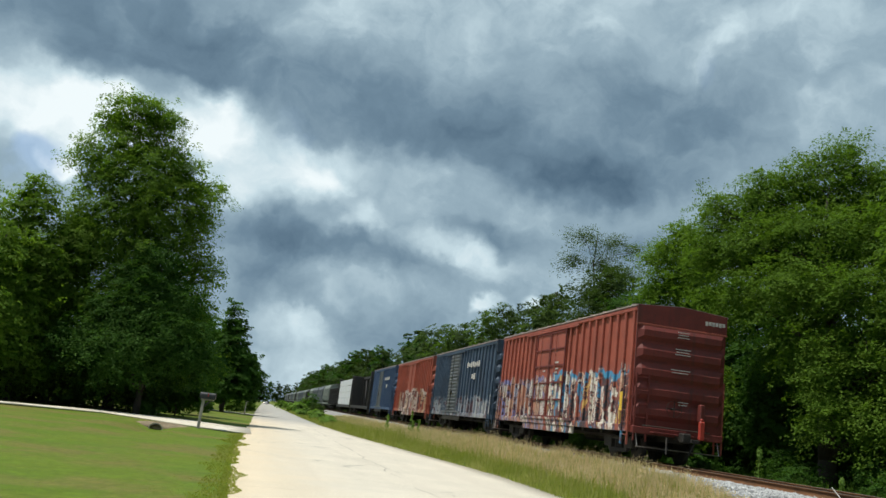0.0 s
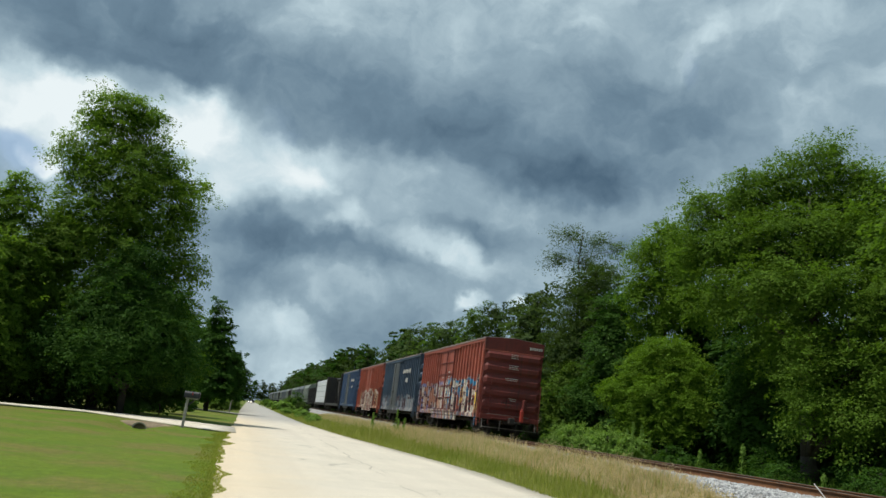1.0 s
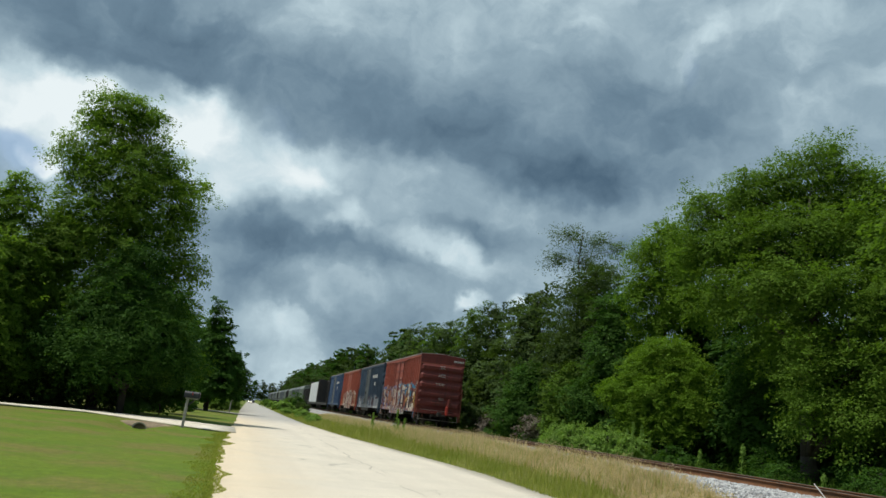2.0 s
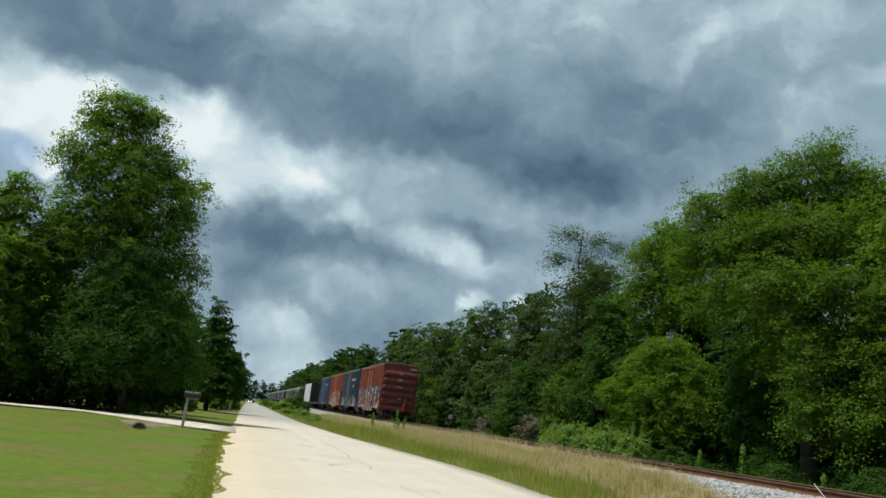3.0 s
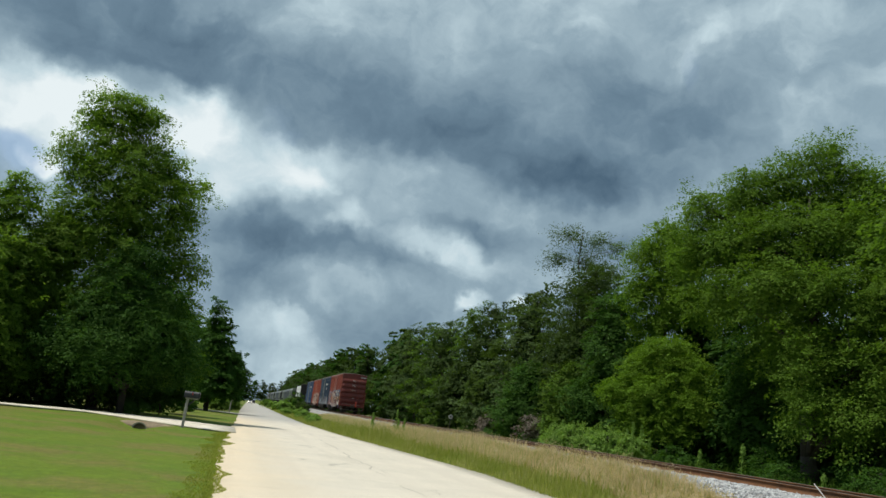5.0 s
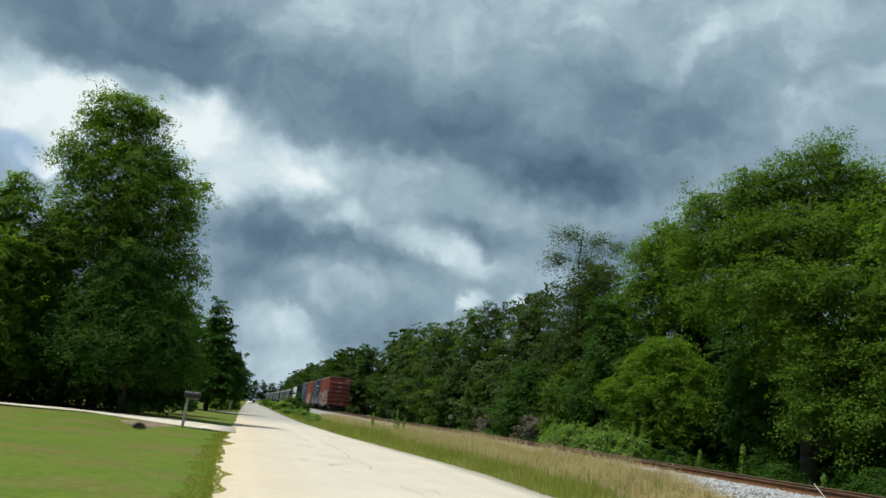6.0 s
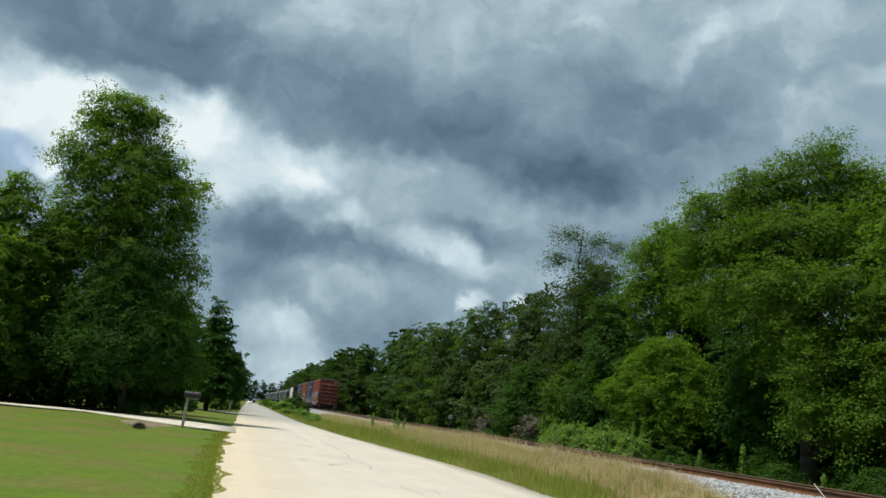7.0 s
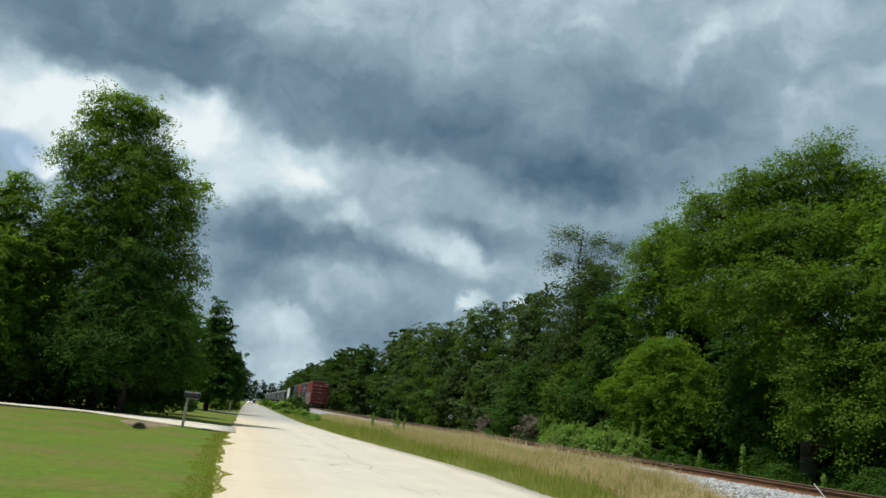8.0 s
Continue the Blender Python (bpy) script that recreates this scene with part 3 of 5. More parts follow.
# the wood beyond the track: the near trees one by one
GROUND_R = 0.45
big = [(0.7, 0.8, 12.9, 1.2, 1.2, 0.9), (-0.6, 1.3, 12.1, 1.1, 1.1, 0.9), (1.2, -0.2, 12.0, 1.2, 1.2, 0.9), (-1.5, 2.3, 11.6, 1.1, 1.1, 0.9),
      (-2.6, 3.3, 10.9, 1.1, 1.1, 0.9), (2.0, -1.2, 11.3, 1.3, 1.3, 1.0), (-2.7, 3.8, 9.5, 1.2, 1.2, 1.0), (-2.0, 1.8, 9.4, 1.4, 1.4, 1.1), (-0.8,
      0.3, 9.7, 1.5, 1.5, 1.2), (0.4, -1.2, 9.4, 1.5, 1.5, 1.2), (1.9, -2.2, 9.4, 1.5, 1.5, 1.2), (-2.2, 2.3, 7.4, 1.3, 1.3, 1.1), (-1.7, -0.2,
      7.3, 1.5, 1.5, 1.2), (-0.5, -1.7, 7.1, 1.5, 1.5, 1.2), (0.5, -3.2, 6.8, 1.4, 1.4, 1.1), (-1.1, -1.2, 4.8, 1.5, 1.5, 1.2), (-0.1, -2.7, 4.7,
      1.4, 1.4, 1.1), (0.7, -4.2, 4.8, 1.3, 1.3, 1.1), (-1.0, -1.7, 3.1, 1.2, 1.2, 0.9), (-0.1, -3.2, 3.0, 1.2, 1.2, 0.9), (-0.5, 2.8, 10.8, 1.2,
      1.2, 0.9), (-1.4, 3.8, 9.5, 1.2, 1.2, 0.9), (1.2, 1.8, 11.7, 1.3, 1.3, 1.0), (2.8, 0.8, 11.0, 1.3, 1.3, 1.1), (-0.0, 2.8, 9.1, 1.4, 1.4,
      1.1), (2.6, 1.5, 10.6, 1.5, 1.5, 1.1), (3.2, 0.5, 8.6, 1.7, 1.7, 1.3), (1.4, 2.8, 9.0, 1.7, 1.7, 1.3), (2.8, -1.5, 6.0, 1.7, 1.7, 1.3),
      (1.0, 2.8, 6.0, 1.8, 1.8, 1.3), (2.6, -1.0, 3.8, 1.7, 1.7, 1.2)]
tree("broad_tree", pose(19.6, 26.2, GROUND_R - 0.3), big, 0.062, 310000, 71, M_LEAF_MAIN, "large spreading green tree beside the railway", trunk=0.36, top=11.5, spray=0.8, per=90)
tree("broad_tree", pose(21.5, 17.0, GROUND_R - 0.6, rz=25), [(a, b, c * 0.88, d, e, f) for a, b, c, d, e, f in big], 0.10, 60000, 72, M_LEAF_MAIN,
     "large spreading green tree beside the railway", trunk=0.36, top=10.5, spray=0.8, per=70)
tree("yellow_green_tree", pose(19.8, 38.0, GROUND_R),
     [(0.2, 0.0, 11.7, 1.2, 1.2, 0.9), (-0.8, 0.5, 10.7, 1.1, 1.1, 0.8), (0.5, -0.5, 10.1, 1.4, 1.4, 1.0), (-0.9, 0.0, 8.8, 1.3, 1.3, 1.0), (0.6,
      -1.0, 8.0, 1.4, 1.4, 1.0), (-0.5, 0.0, 7.2, 1.1, 1.1, 0.9), (0.2, 0.4, 5.4, 1.3, 1.3, 1.0), (-0.6, 0.2, 3.6, 1.3, 1.3, 1.0)],
     0.068, 80000, 73, M_LEAF_BRIGHT, "slender yellow-green tree in the woodland edge", trunk=0.17, spray=0.65)
tree("small_tree", pose(18.1, 34.8, GROUND_R),
     [(0.4, 0.2, 5.3, 1.1, 1.1, 0.8), (-0.3, 1.2, 4.5, 1.0, 1.0, 0.7), (0.8, -0.8, 4.4, 1.1, 1.1, 0.8), (-0.9, 1.7, 3.4, 1.0, 1.0, 0.7), (-0.1,
      -0.3, 3.4, 1.2, 1.2, 0.9), (0.9, -1.3, 3.0, 1.1, 1.1, 0.7), (-0.6, 0.7, 2.4, 1.0, 1.0, 0.7), (0.2, -0.8, 2.0, 1.0, 1.0, 0.7)],
     0.056, 90000, 74, M_LEAF_BRIGHT, "low yellow-green tree at the edge of the track", trunk=0.11, spray=0.5)
tree("thin_tree", pose(21.8, 55.0, GROUND_R),
     [(-1.0, 0.0, 15.3, 1.4, 1.4, 0.8), (1.3, 0.0, 15.2, 1.2, 1.2, 0.7), (2.4, -1.0, 14.6, 1.0, 1.0, 0.6), (-1.5, 1.0, 13.7, 1.2, 1.2, 0.7), (0.5,
      0.0, 13.4, 1.6, 1.6, 1.0), (2.1, -1.0, 12.7, 1.4, 1.4, 0.9)],
     0.065, 14000, 75, M_LEAF_DULL, "tall thin tree with sparse olive leaves", trunk=0.2, spray=0.75, shell=0.95, per=26)
# trees set back get dark leaves: shade inside the wood, put into the colour
for i, (x, y, h, w, mat) in enumerate([
        (19.6, 46.5, 11.6, 3.0, M_LEAF_FAR), (20.5, 50.5, 12.6, 3.2, M_LEAF_FAR), (18.9, 41.5, 9.4, 2.4, M_LEAF_DARK), (19.5, 57.0, 11.8, 3.1, M_LEAF_DULL), (20.6, 62.0, 12.0, 3.3, M_LEAF_FAR), (26.5, 24, 10, 3.6, M_LEAF_DARK), (26.5, 17, 10, 3.6, M_LEAF_DARK), (25, 11.5, 9, 3.4, M_LEAF_DARK),
        (19.4, 68.0, 11.6, 3.2, M_LEAF_FAR), (20.2, 75.0, 12.2, 3.6, M_LEAF), (19.2, 82.0, 11.4, 3.4, M_LEAF_FAR), (19.8, 90.0, 12.2, 3.6, M_LEAF), (19.4, 98.0, 12.6, 3.6, M_LEAF_DULL), (29, 34, 11, 3.8, M_LEAF_DARK), (33, 41, 11, 4.0, M_LEAF_DARK), (24.5, 28.5, 5.5, 2.8, M_LEAF_DARK), (28, 36.5, 5, 3.2, M_LEAF_DARK), (23.5, 23, 5, 2.6, M_LEAF_DARK),
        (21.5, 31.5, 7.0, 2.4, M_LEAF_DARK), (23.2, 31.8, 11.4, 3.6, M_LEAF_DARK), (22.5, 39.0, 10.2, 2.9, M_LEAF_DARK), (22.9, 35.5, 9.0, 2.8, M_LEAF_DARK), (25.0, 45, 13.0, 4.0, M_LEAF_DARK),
        (17.9, 44.8, 5.2, 1.8, M_LEAF), (17.8, 52.0, 5.6, 2.0, M_LEAF_DARK), (17.6, 60.0, 6.0, 2.2, M_LEAF_DULL), (17.8, 70.0, 6.4, 2.4, M_LEAF_FAR)]):
    tree("tree", pose(x, y, GROUND_R), lobe_set(r, h, w * (1.0 if y < 45 else 1.18), 0.04, 14), 0.095 if y < 54 and x < 22 else 0.15, 42000 if y < 54 and x < 22 else (9000 if x > 23 else 17000), 80 + i, mat, "green woodland tree beside the railway", trunk=0.2,
         group="woodland edge along the track", spray=0.75)

# the wood runs on: a few shapes repeated at many sizes
kinds = [tree("tree", pose(19.6 + 0.8 * i, 108 + 9 * i, 0.6), lobe_set(r, 13.0, 4.2, 0.05, 11), 0.33, 6400, 120 + i, mat, "green woodland tree farther down the track",
              trunk=0.25, group="woodland edge along the track", spray=1.0) for i, mat in enumerate([M_LEAF_FAR, M_LEAF_DARK, M_LEAF_FAR, M_LEAF_FAR])]
y, i = 146.0, 0
while y < 470:
    c = copy_thing(kinds[i % 4], pose(19.5 + r.uniform(-0.8, 1.2), y, 0.6, rz=r.uniform(0, 360)))
    c.scale = (r.uniform(0.95, 1.15) * np.interp(y, [140, 200, 300, 640], [0.92, 1.05, 1.05, 1.1]),) * 3
    y += 7.5 * c.scale[0]
    i += 1
for i in range(20):
    x = -60 + 7 * i
    c = copy_thing(kinds[i % 4], pose(x, 690 + r.uniform(-10, 10), 0, rz=r.uniform(0, 360)))
    c.scale = (r.uniform(1.35, 1.6),) * 3
for i in range(9):
    c = copy_thing(kinds[i % 4], pose(-22 - 5 * r.random() - (i % 2) * 6, 60 + 16 * i, 0, rz=r.uniform(0, 360)))
    c.scale = (r.uniform(0.9, 1.2),) * 3
for i in range(8):
    c = copy_thing(kinds[i % 4], pose(-29 - 6 * i, 52 + 2 * i, 0, rz=r.uniform(0, 360)))
    c.scale = (r.uniform(0.85, 1.0),) * 3
for i in range(11):
    c = copy_thing(kinds[i % 4], pose(27 + 3.6 * i, 82 - 4.0 * i, 0.4, rz=r.uniform(0, 360)))
    c.scale = (r.uniform(0.8, 0.92),) * 3
for i in range(6):
    c = copy_thing(kinds[i % 4], pose(21 + 2 * r.random(), 10 - 7.5 * i, 0.4, rz=r.uniform(0, 360)))


def bush(name, x, y, z, w, h, count, leaf, seed, material, label, group=""):
    """A shrub: several short stems and a rough, uneven crown of leaves."""
    q = random.Random(seed)
    lobes = [(q.uniform(-0.6, 0.6) * w, q.uniform(-0.6, 0.6) * w, h * q.uniform(0.35, 0.72), w * 0.5, w * 0.5, h * q.uniform(0.25, 0.4)) for _ in range(5)]
    return tree(name, pose(x, y, z), lobes, leaf, count, seed, material, label, "shrub", trunk=0.05, group=group, spray=0.22 * h + 0.08, per=24)


for i, (x, y, w, h, mat) in enumerate([(5.7, 116, 1.2, 1.2, M_WEED), (6.2, 96, 1.0, 1.0, M_WEED), (6.5, 84, 0.9, 0.8, M_WEED), (7.4, 114, 0.7, 1.5, M_LEAF_FAR), (7.5, 126, 0.8, 2.0, M_LEAF_FAR), (5.8, 74, 0.7, 0.6, M_WEED),
                                       (6.2, 135, 1.8, 2.0, M_WEED), (5.9, 160, 2.0, 2.0, M_LEAF), (6.1, 190, 2.2, 2.2, M_WEED), (6.2, 104, 1.2, 1.2, M_WEED), (6.0, 230, 2.6, 2.4, M_LEAF),
                                       (7.8, 140, 1.5, 3.2, M_LEAF_DARK), (8.0, 160, 1.6, 3.4, M_LEAF), (6.4, 290, 3, 2.6, M_LEAF), (6.2, 350, 3, 2.6, M_LEAF_DARK)]):
    bush("roadside_shrub", x, y, max(height(x, y), 0) - 0.05, w, h, 2600 if y < 130 else 900, 0.10 if y < 130 else 0.25, 200 + i, mat, "bushy green shrub on the verge between road and track", "shrubs on the verge")
for i, (x, y, w, h) in enumerate([(15.5, 32.2, 0.7, 1.2), (15.4, 33.6, 0.7, 1.35), (15.6, 35.0, 0.8, 1.3), (15.5, 36.6, 0.8, 1.45), (15.5, 38.2, 0.8, 1.4), (15.6, 39.8, 0.8, 1.5), (15.6, 41.4, 0.8, 1.4)]):
    bush("leafy_shrub", x, y, height(x, y), w, h, 3600, 0.07, 230 + i, M_WEED, "light-green leafy shrub growing beside the ballast", "light shrubs beside the ballast")
# added to close bright gaps; the wood's inner shade is in the leaf colour
under = bush("understory_shrub", 22.6, 33.5, GROUND_R - 0.2, 2.6, 4.2, 6000, 0.2, 245, M_LEAF_DARK, "understory growth, leaves coloured dark for the shade inside the wood", "understory of the wood")
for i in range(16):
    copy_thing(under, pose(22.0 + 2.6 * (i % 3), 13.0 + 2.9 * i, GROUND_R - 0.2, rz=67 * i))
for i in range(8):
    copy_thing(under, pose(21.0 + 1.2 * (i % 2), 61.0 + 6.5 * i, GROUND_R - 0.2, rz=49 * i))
bush("dead_shrub", 16.6, 46.5, height(16.6, 46.5), 1.0, 2.1, 2600, 0.1, 250, M_LEAF_DEAD, "grey-brown dead brush at the wood's edge")
bush("dead_shrub", 16.8, 57.5, height(16.8, 57.5), 1.0, 1.9, 2000, 0.1, 251, M_LEAF_DEAD, "grey-brown dead brush at the wood's edge")
# leaf colour taken dark to give the shade below the overhanging crowns
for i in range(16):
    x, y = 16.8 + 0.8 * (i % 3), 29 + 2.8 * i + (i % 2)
    bush("undergrowth_shrub", x, y, height(x, y), 0.9, 0.9 + 0.3 * (i % 3), 1800, 0.09, 260 + i, M_LEAF_DARK, "undergrowth shrub with the shade at the wood's foot in its leaf colour", "undergrowth along the wood")
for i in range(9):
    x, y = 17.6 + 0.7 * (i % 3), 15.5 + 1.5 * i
    bush("undergrowth_shrub", x, y, height(x, y), 0.8, 1.0 + 0.35 * (i % 3), 2200, 0.06, 330 + i, M_LEAF_DARK, "undergrowth shrub with the shade at the wood's foot in its leaf colour", "undergrowth along the wood")
# two rows added to hide lit lawn; their dark leaves paint the shade there
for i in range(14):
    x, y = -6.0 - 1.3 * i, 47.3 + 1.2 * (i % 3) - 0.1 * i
    bush("undergrowth_shrub", x, y, 0, 1.3, 1.5 + 0.4 * (i % 3), 1800, 0.17, 290 + i, M_LEAF_DARK, "undergrowth shrub with the shade under the tall trees in its leaf colour", "undergrowth behind the drive")
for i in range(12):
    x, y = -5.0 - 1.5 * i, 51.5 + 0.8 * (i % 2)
    bush("undergrowth_shrub", x, y, 0, 1.5, 2.6 + 0.4 * (i % 3), 2000, 0.19, 350 + i, M_LEAF_DARK, "undergrowth shrub with the shade under the tall trees in its leaf colour", "undergrowth behind the drive")
for i, (x, y) in enumerate([(-2.4, 96), (-3.2, 92), (-1.9, 110), (-2.0, 135), (-4.6, 70), (-6.5, 64)]):
    bush("roadside_shrub", x, y, 0, 0.9, 1.3, 2200, 0.16, 310 + i, M_LEAF, "small green shrub beside the road", "shrubs left of the road")


def blades(name, xs, ys, zs, tall, wide, seed, material, label, lean=0.25):
    """Grass: narrow blades that bend over, one object of many blades."""
    q = np.random.default_rng(seed)
    n = len(xs)
    h = tall * q.uniform(0.5, 1.2, n)
    if tall > 0.2:
        h *= np.interp(ys, [12, 15, 16.4, 18.2, 42, 60, 110], [0.15, 0.28, 0.5, 0.85, 1.05, 0.65, 0.45])
        h *= np.array([0.9 + 0.4 * noise.noise((a * 0.9, b * 0.45, 0)) + 0.4 * noise.noise((a * 2.6, b * 2.2, 5)) for a, b in zip(xs, ys)])
    a = q.uniform(0, 2 * np.pi, n)
    b = q.uniform(0, 2 * np.pi, n)
    side = np.stack([np.cos(a), np.sin(a), np.zeros(n)], 1) * (wide * q.uniform(0.6, 1.3, n))[:, None]
    bend = np.stack([np.cos(b), np.sin(b), np.zeros(n)], 1) * (h * lean * q.uniform(0.2, 1.5, n))[:, None]
    up = np.stack([np.zeros(n), np.zeros(n), h], 1)
    base = np.stack([xs, ys, zs - 0.02], 1)
    v = np.stack([base - side, base + up * 0.55 + bend * 0.35 - side * 0.6, base + up + bend, base + up * 0.5 + bend * 0.3 + side * 0.9], 1)
    f = np.arange(4 * n).reshape(n, 4)
    return tagged(part(name, mesh_of(name, v.reshape(-1, 3), f), material), label, "grass", kind="stuff")


def scatter(n, seed, x_of, y0, y1, power=1.0):
    q = np.random.default_rng(seed)
    ys = y0 + (y1 - y0) * q.random(n) ** power
    u = q.random(n)
    xs = np.array([x_of(float(a), float(b)) for a, b in zip(u, ys)])
    zs = np.array([height(a, b) for a, b in zip(xs, ys)])
    return xs, ys, zs


def verge(lo, hi):
    return lambda u, y: road_right(y) + (10.9 - road_right(y)) * (lo + (hi - lo) * u) * float(np.interp(y, [13, 17, 22], [0.62, 0.8, 1.0]))


blades("tall_dry_grass", *scatter(54000, 1, verge(0.35, 1.0), 12, 110, 1.7), 0.52, 0.010, 2, M_GRASS_DRY, "tall straw-coloured seeding grass on the verge")
blades("verge_grass", *scatter(34000, 3, verge(-0.02, 0.55), 12, 110, 1.6), 0.3, 0.012, 4, M_GRASS_GREEN, "rough green grass along the road edge")
blades("mixed_verge_grass", *scatter(20000, 5, verge(0.15, 0.9), 12, 110, 1.6), 0.5, 0.012, 6, M_GRASS_GREEN, "green stems among the dry verge grass")
blades("lawn_grass", *scatter(56000, 7, lambda u, y: road_left(y) - 0.05 - 15 * u, 11, 38, 1.3), 0.026, 0.012, 8, M_GRASS_LAWN, "short sunlit lawn grass", 1.6)
ex, ey, ez = scatter(14000, 9, lambda u, y: road_left(y) + 0.4 * noise.noise((y * 0.45, 2, 0)) + 0.22 * noise.noise((y * 1.4, 9, 0)) + 0.1 - 0.6 * u ** 1.2, 11, 37, 1.2)
ez = ez + np.where(ex > np.array([road_left(b) for b in ey]) - 0.15, 0.035, 0.0)
blades("lawn_edge_grass", ex, ey, ez, 0.045, 0.011, 10, M_GRASS_EDGE, "green and brown grass tufts creeping over the road's edge", 0.9)
blades("roadside_tall_grass", *scatter(14000, 21, verge(0.0, 0.4), 45, 180, 1.2), 0.75, 0.018, 22, M_GRASS_GREEN, "tall rank green grass along the road edge")
q = np.random.default_rng(31)
sx, sy, sz = scatter(15000, 32, verge(0.3, 1.0), 15, 110, 1.7)
top = np.interp(sy, [12, 15, 16.4, 18.2, 42, 60, 110], [0.15, 0.28, 0.5, 0.85, 1.05, 0.65, 0.45]) * 0.52
sz = sz + top * np.array([0.9 + 0.4 * noise.noise((a * 0.9, b * 0.45, 0)) + 0.4 * noise.noise((a * 2.6, b * 2.2, 5)) for a, b in zip(sx, sy)]) * q.uniform(0.75, 1.2, len(sx))
tagged(part("grass_seed_heads", leaves_mesh("grass_seed_heads", np.stack([sx, sy, sz], 1), np.zeros((len(sx), 3)) + (0.7, 0, 0), 0.015, q, 5.0), M_GRASS_DRY),
       "pale feathery seed heads above the dry grass", "grass", kind="stuff")
blades("track_weeds", *scatter(7000, 13, lambda u, y: 15.2 + 1.6 * u, 14, 60, 1.3), 0.6, 0.014, 14, M_LEAF, "dark green weeds beyond the track")


def stones():
    """Ballast stones, loose on the shoulder next to the verge."""
    q = np.random.default_rng(17)
    n = 14000
    y = 11 + 40 * q.random(n) ** 1.6
    off = -3.1 + 2.3 * q.random(n)
    z = np.interp(off, [-3.2, -1.75, -1.3, 0], [-0.66, -0.24, -0.2, -0.2]) + 1.04 + 0.003 * (y - 25)
    c = np.stack([TRACK_X + off, y, z + 0.01], 1)
    d = np.array([(1, 0, 0), (-1, 0, 0), (0, 1, 0), (0, -1, 0), (0, 0, 1), (0, 0, -1)], float)
    s = 0.022 + 0.035 * q.random((n, 1, 1))
    spin = q.normal(0, 1, (n, 3, 3))
    spin, _ = np.linalg.qr(spin)
    v = c[:, None, :] + np.einsum("kj,nji->nki", d, spin) * s * q.uniform(0.6, 1.3, (n, 6, 1))
    tri = np.array([(0, 2, 4), (2, 1, 4), (1, 3, 4), (3, 0, 4), (2, 0, 5), (1, 2, 5), (3, 1, 5), (0, 3, 5)])
    f = (np.arange(n) * 6)[:, None, None] + tri[None]
    ob = part("ballast_stones", mesh_of("ballast_stones", v.reshape(-1, 3), f.reshape(-1, 3)), M_STONE)
    return tagged(ob, "loose grey ballast stones on the shoulder", "gravel", kind="stuff")


stones()


# ---------------------------------------------------------------- the train
def paint(name, base, second, rust=(0.10, 0.045, 0.025), grime=0.5, extra=None):
    """Old freight-car paint: faded, streaked downwards, rusted in spots."""
    def wear(g, at, col):
        streak = g.noise(g.stretch(at, (3.5, 3.5, 0.3)), 1.0, 5.0, 0.65)
        col = g.mix(g.math("MULTIPLY", g.span(streak, 0.48, 0.75), grime), col, rust)
        spots = g.noise(at, 3.4, 6.0, 0.7)
        col = g.mix(g.span(spots, 0.63, 0.72), col, rust)
        return extra(g, at, col) if extra else col
    return surface(name, base, second, 0.62, 0.7, 9.0, 0.15, spec=0.35, extra=wear)


def spray(y0, y1, top, palette, scale):
    """Spray-painted lettering shapes low on the side: upright blots in several colours with an uneven upper edge."""
    def add(g, at, col):
        s = g.tree.nodes.new("ShaderNodeSeparateXYZ")
        info = g.tree.nodes.new("ShaderNodeTexCoord").outputs["Object"]
        g.put(s.inputs[0], info)
        bent = g.vec("ADD", info, g.stretch(g.noise_colour(info, 2.2, 2.0), (0.0, 0.55, 1.3)))
        cells = g.tree.nodes.new("ShaderNodeTexVoronoi")
        g.put(cells.inputs["Vector"], g.stretch(bent, (0.0, 2.6 * scale, 0.85 * scale)))
        cells.inputs["Scale"].default_value = 1.0
        pick = g.tree.nodes.new("ShaderNodeSeparateXYZ")
        g.put(pick.inputs[0], cells.outputs["Color"])
        stops = [(i / len(palette), c) for i, c in enumerate(palette)]
        hue = g.ramp(pick.outputs[0], stops)
        g.tree.nodes[-1].color_ramp.interpolation = "CONSTANT"
        rim = g.tree.nodes.new("ShaderNodeTexVoronoi")
        rim.feature = "DISTANCE_TO_EDGE"
        g.put(rim.inputs["Vector"], g.stretch(bent, (0.0, 2.6 * scale, 0.85 * scale)))
        rim.inputs["Scale"].default_value = 1.0
        hue = g.mix(g.span(rim.outputs[0], 0.10, 0.04), hue, (0.09, 0.05, 0.06))
        hue = g.mix(g.math("MULTIPLY", g.span(g.noise(info, 9.0, 3.0), 0.52, 0.6), 0.6), hue, palette[1])
        edge = g.math("ADD", s.outputs[2], g.math("MULTIPLY", g.noise(g.stretch(info, (0, 1.1, 0.15)), 1.6, 3.0), -1.1))
        inside = g.math("MULTIPLY", g.span(edge, top - 0.5, top - 0.58), g.math("MULTIPLY", g.span(s.outputs[1], y0, y0 + 0.1), g.span(s.outputs[1], y1, y1 - 0.1)))
        hue = g.mix(g.math("MULTIPLY", g.span(edge, top - 0.8, top - 0.72), g.span(g.noise(g.stretch(info, (0, 1, 0.4)), 1.4, 3.0), 0.45, 0.55)), hue, palette[2])
        thin = g.span(g.noise(info, 5.0, 4.0), 0.3, 0.42)
        sides = g.span(s.outputs[0], -1.38, -1.46)
        return g.mix(g.math("MULTIPLY", g.math("MULTIPLY", inside, thin), sides), col, hue)
    return add


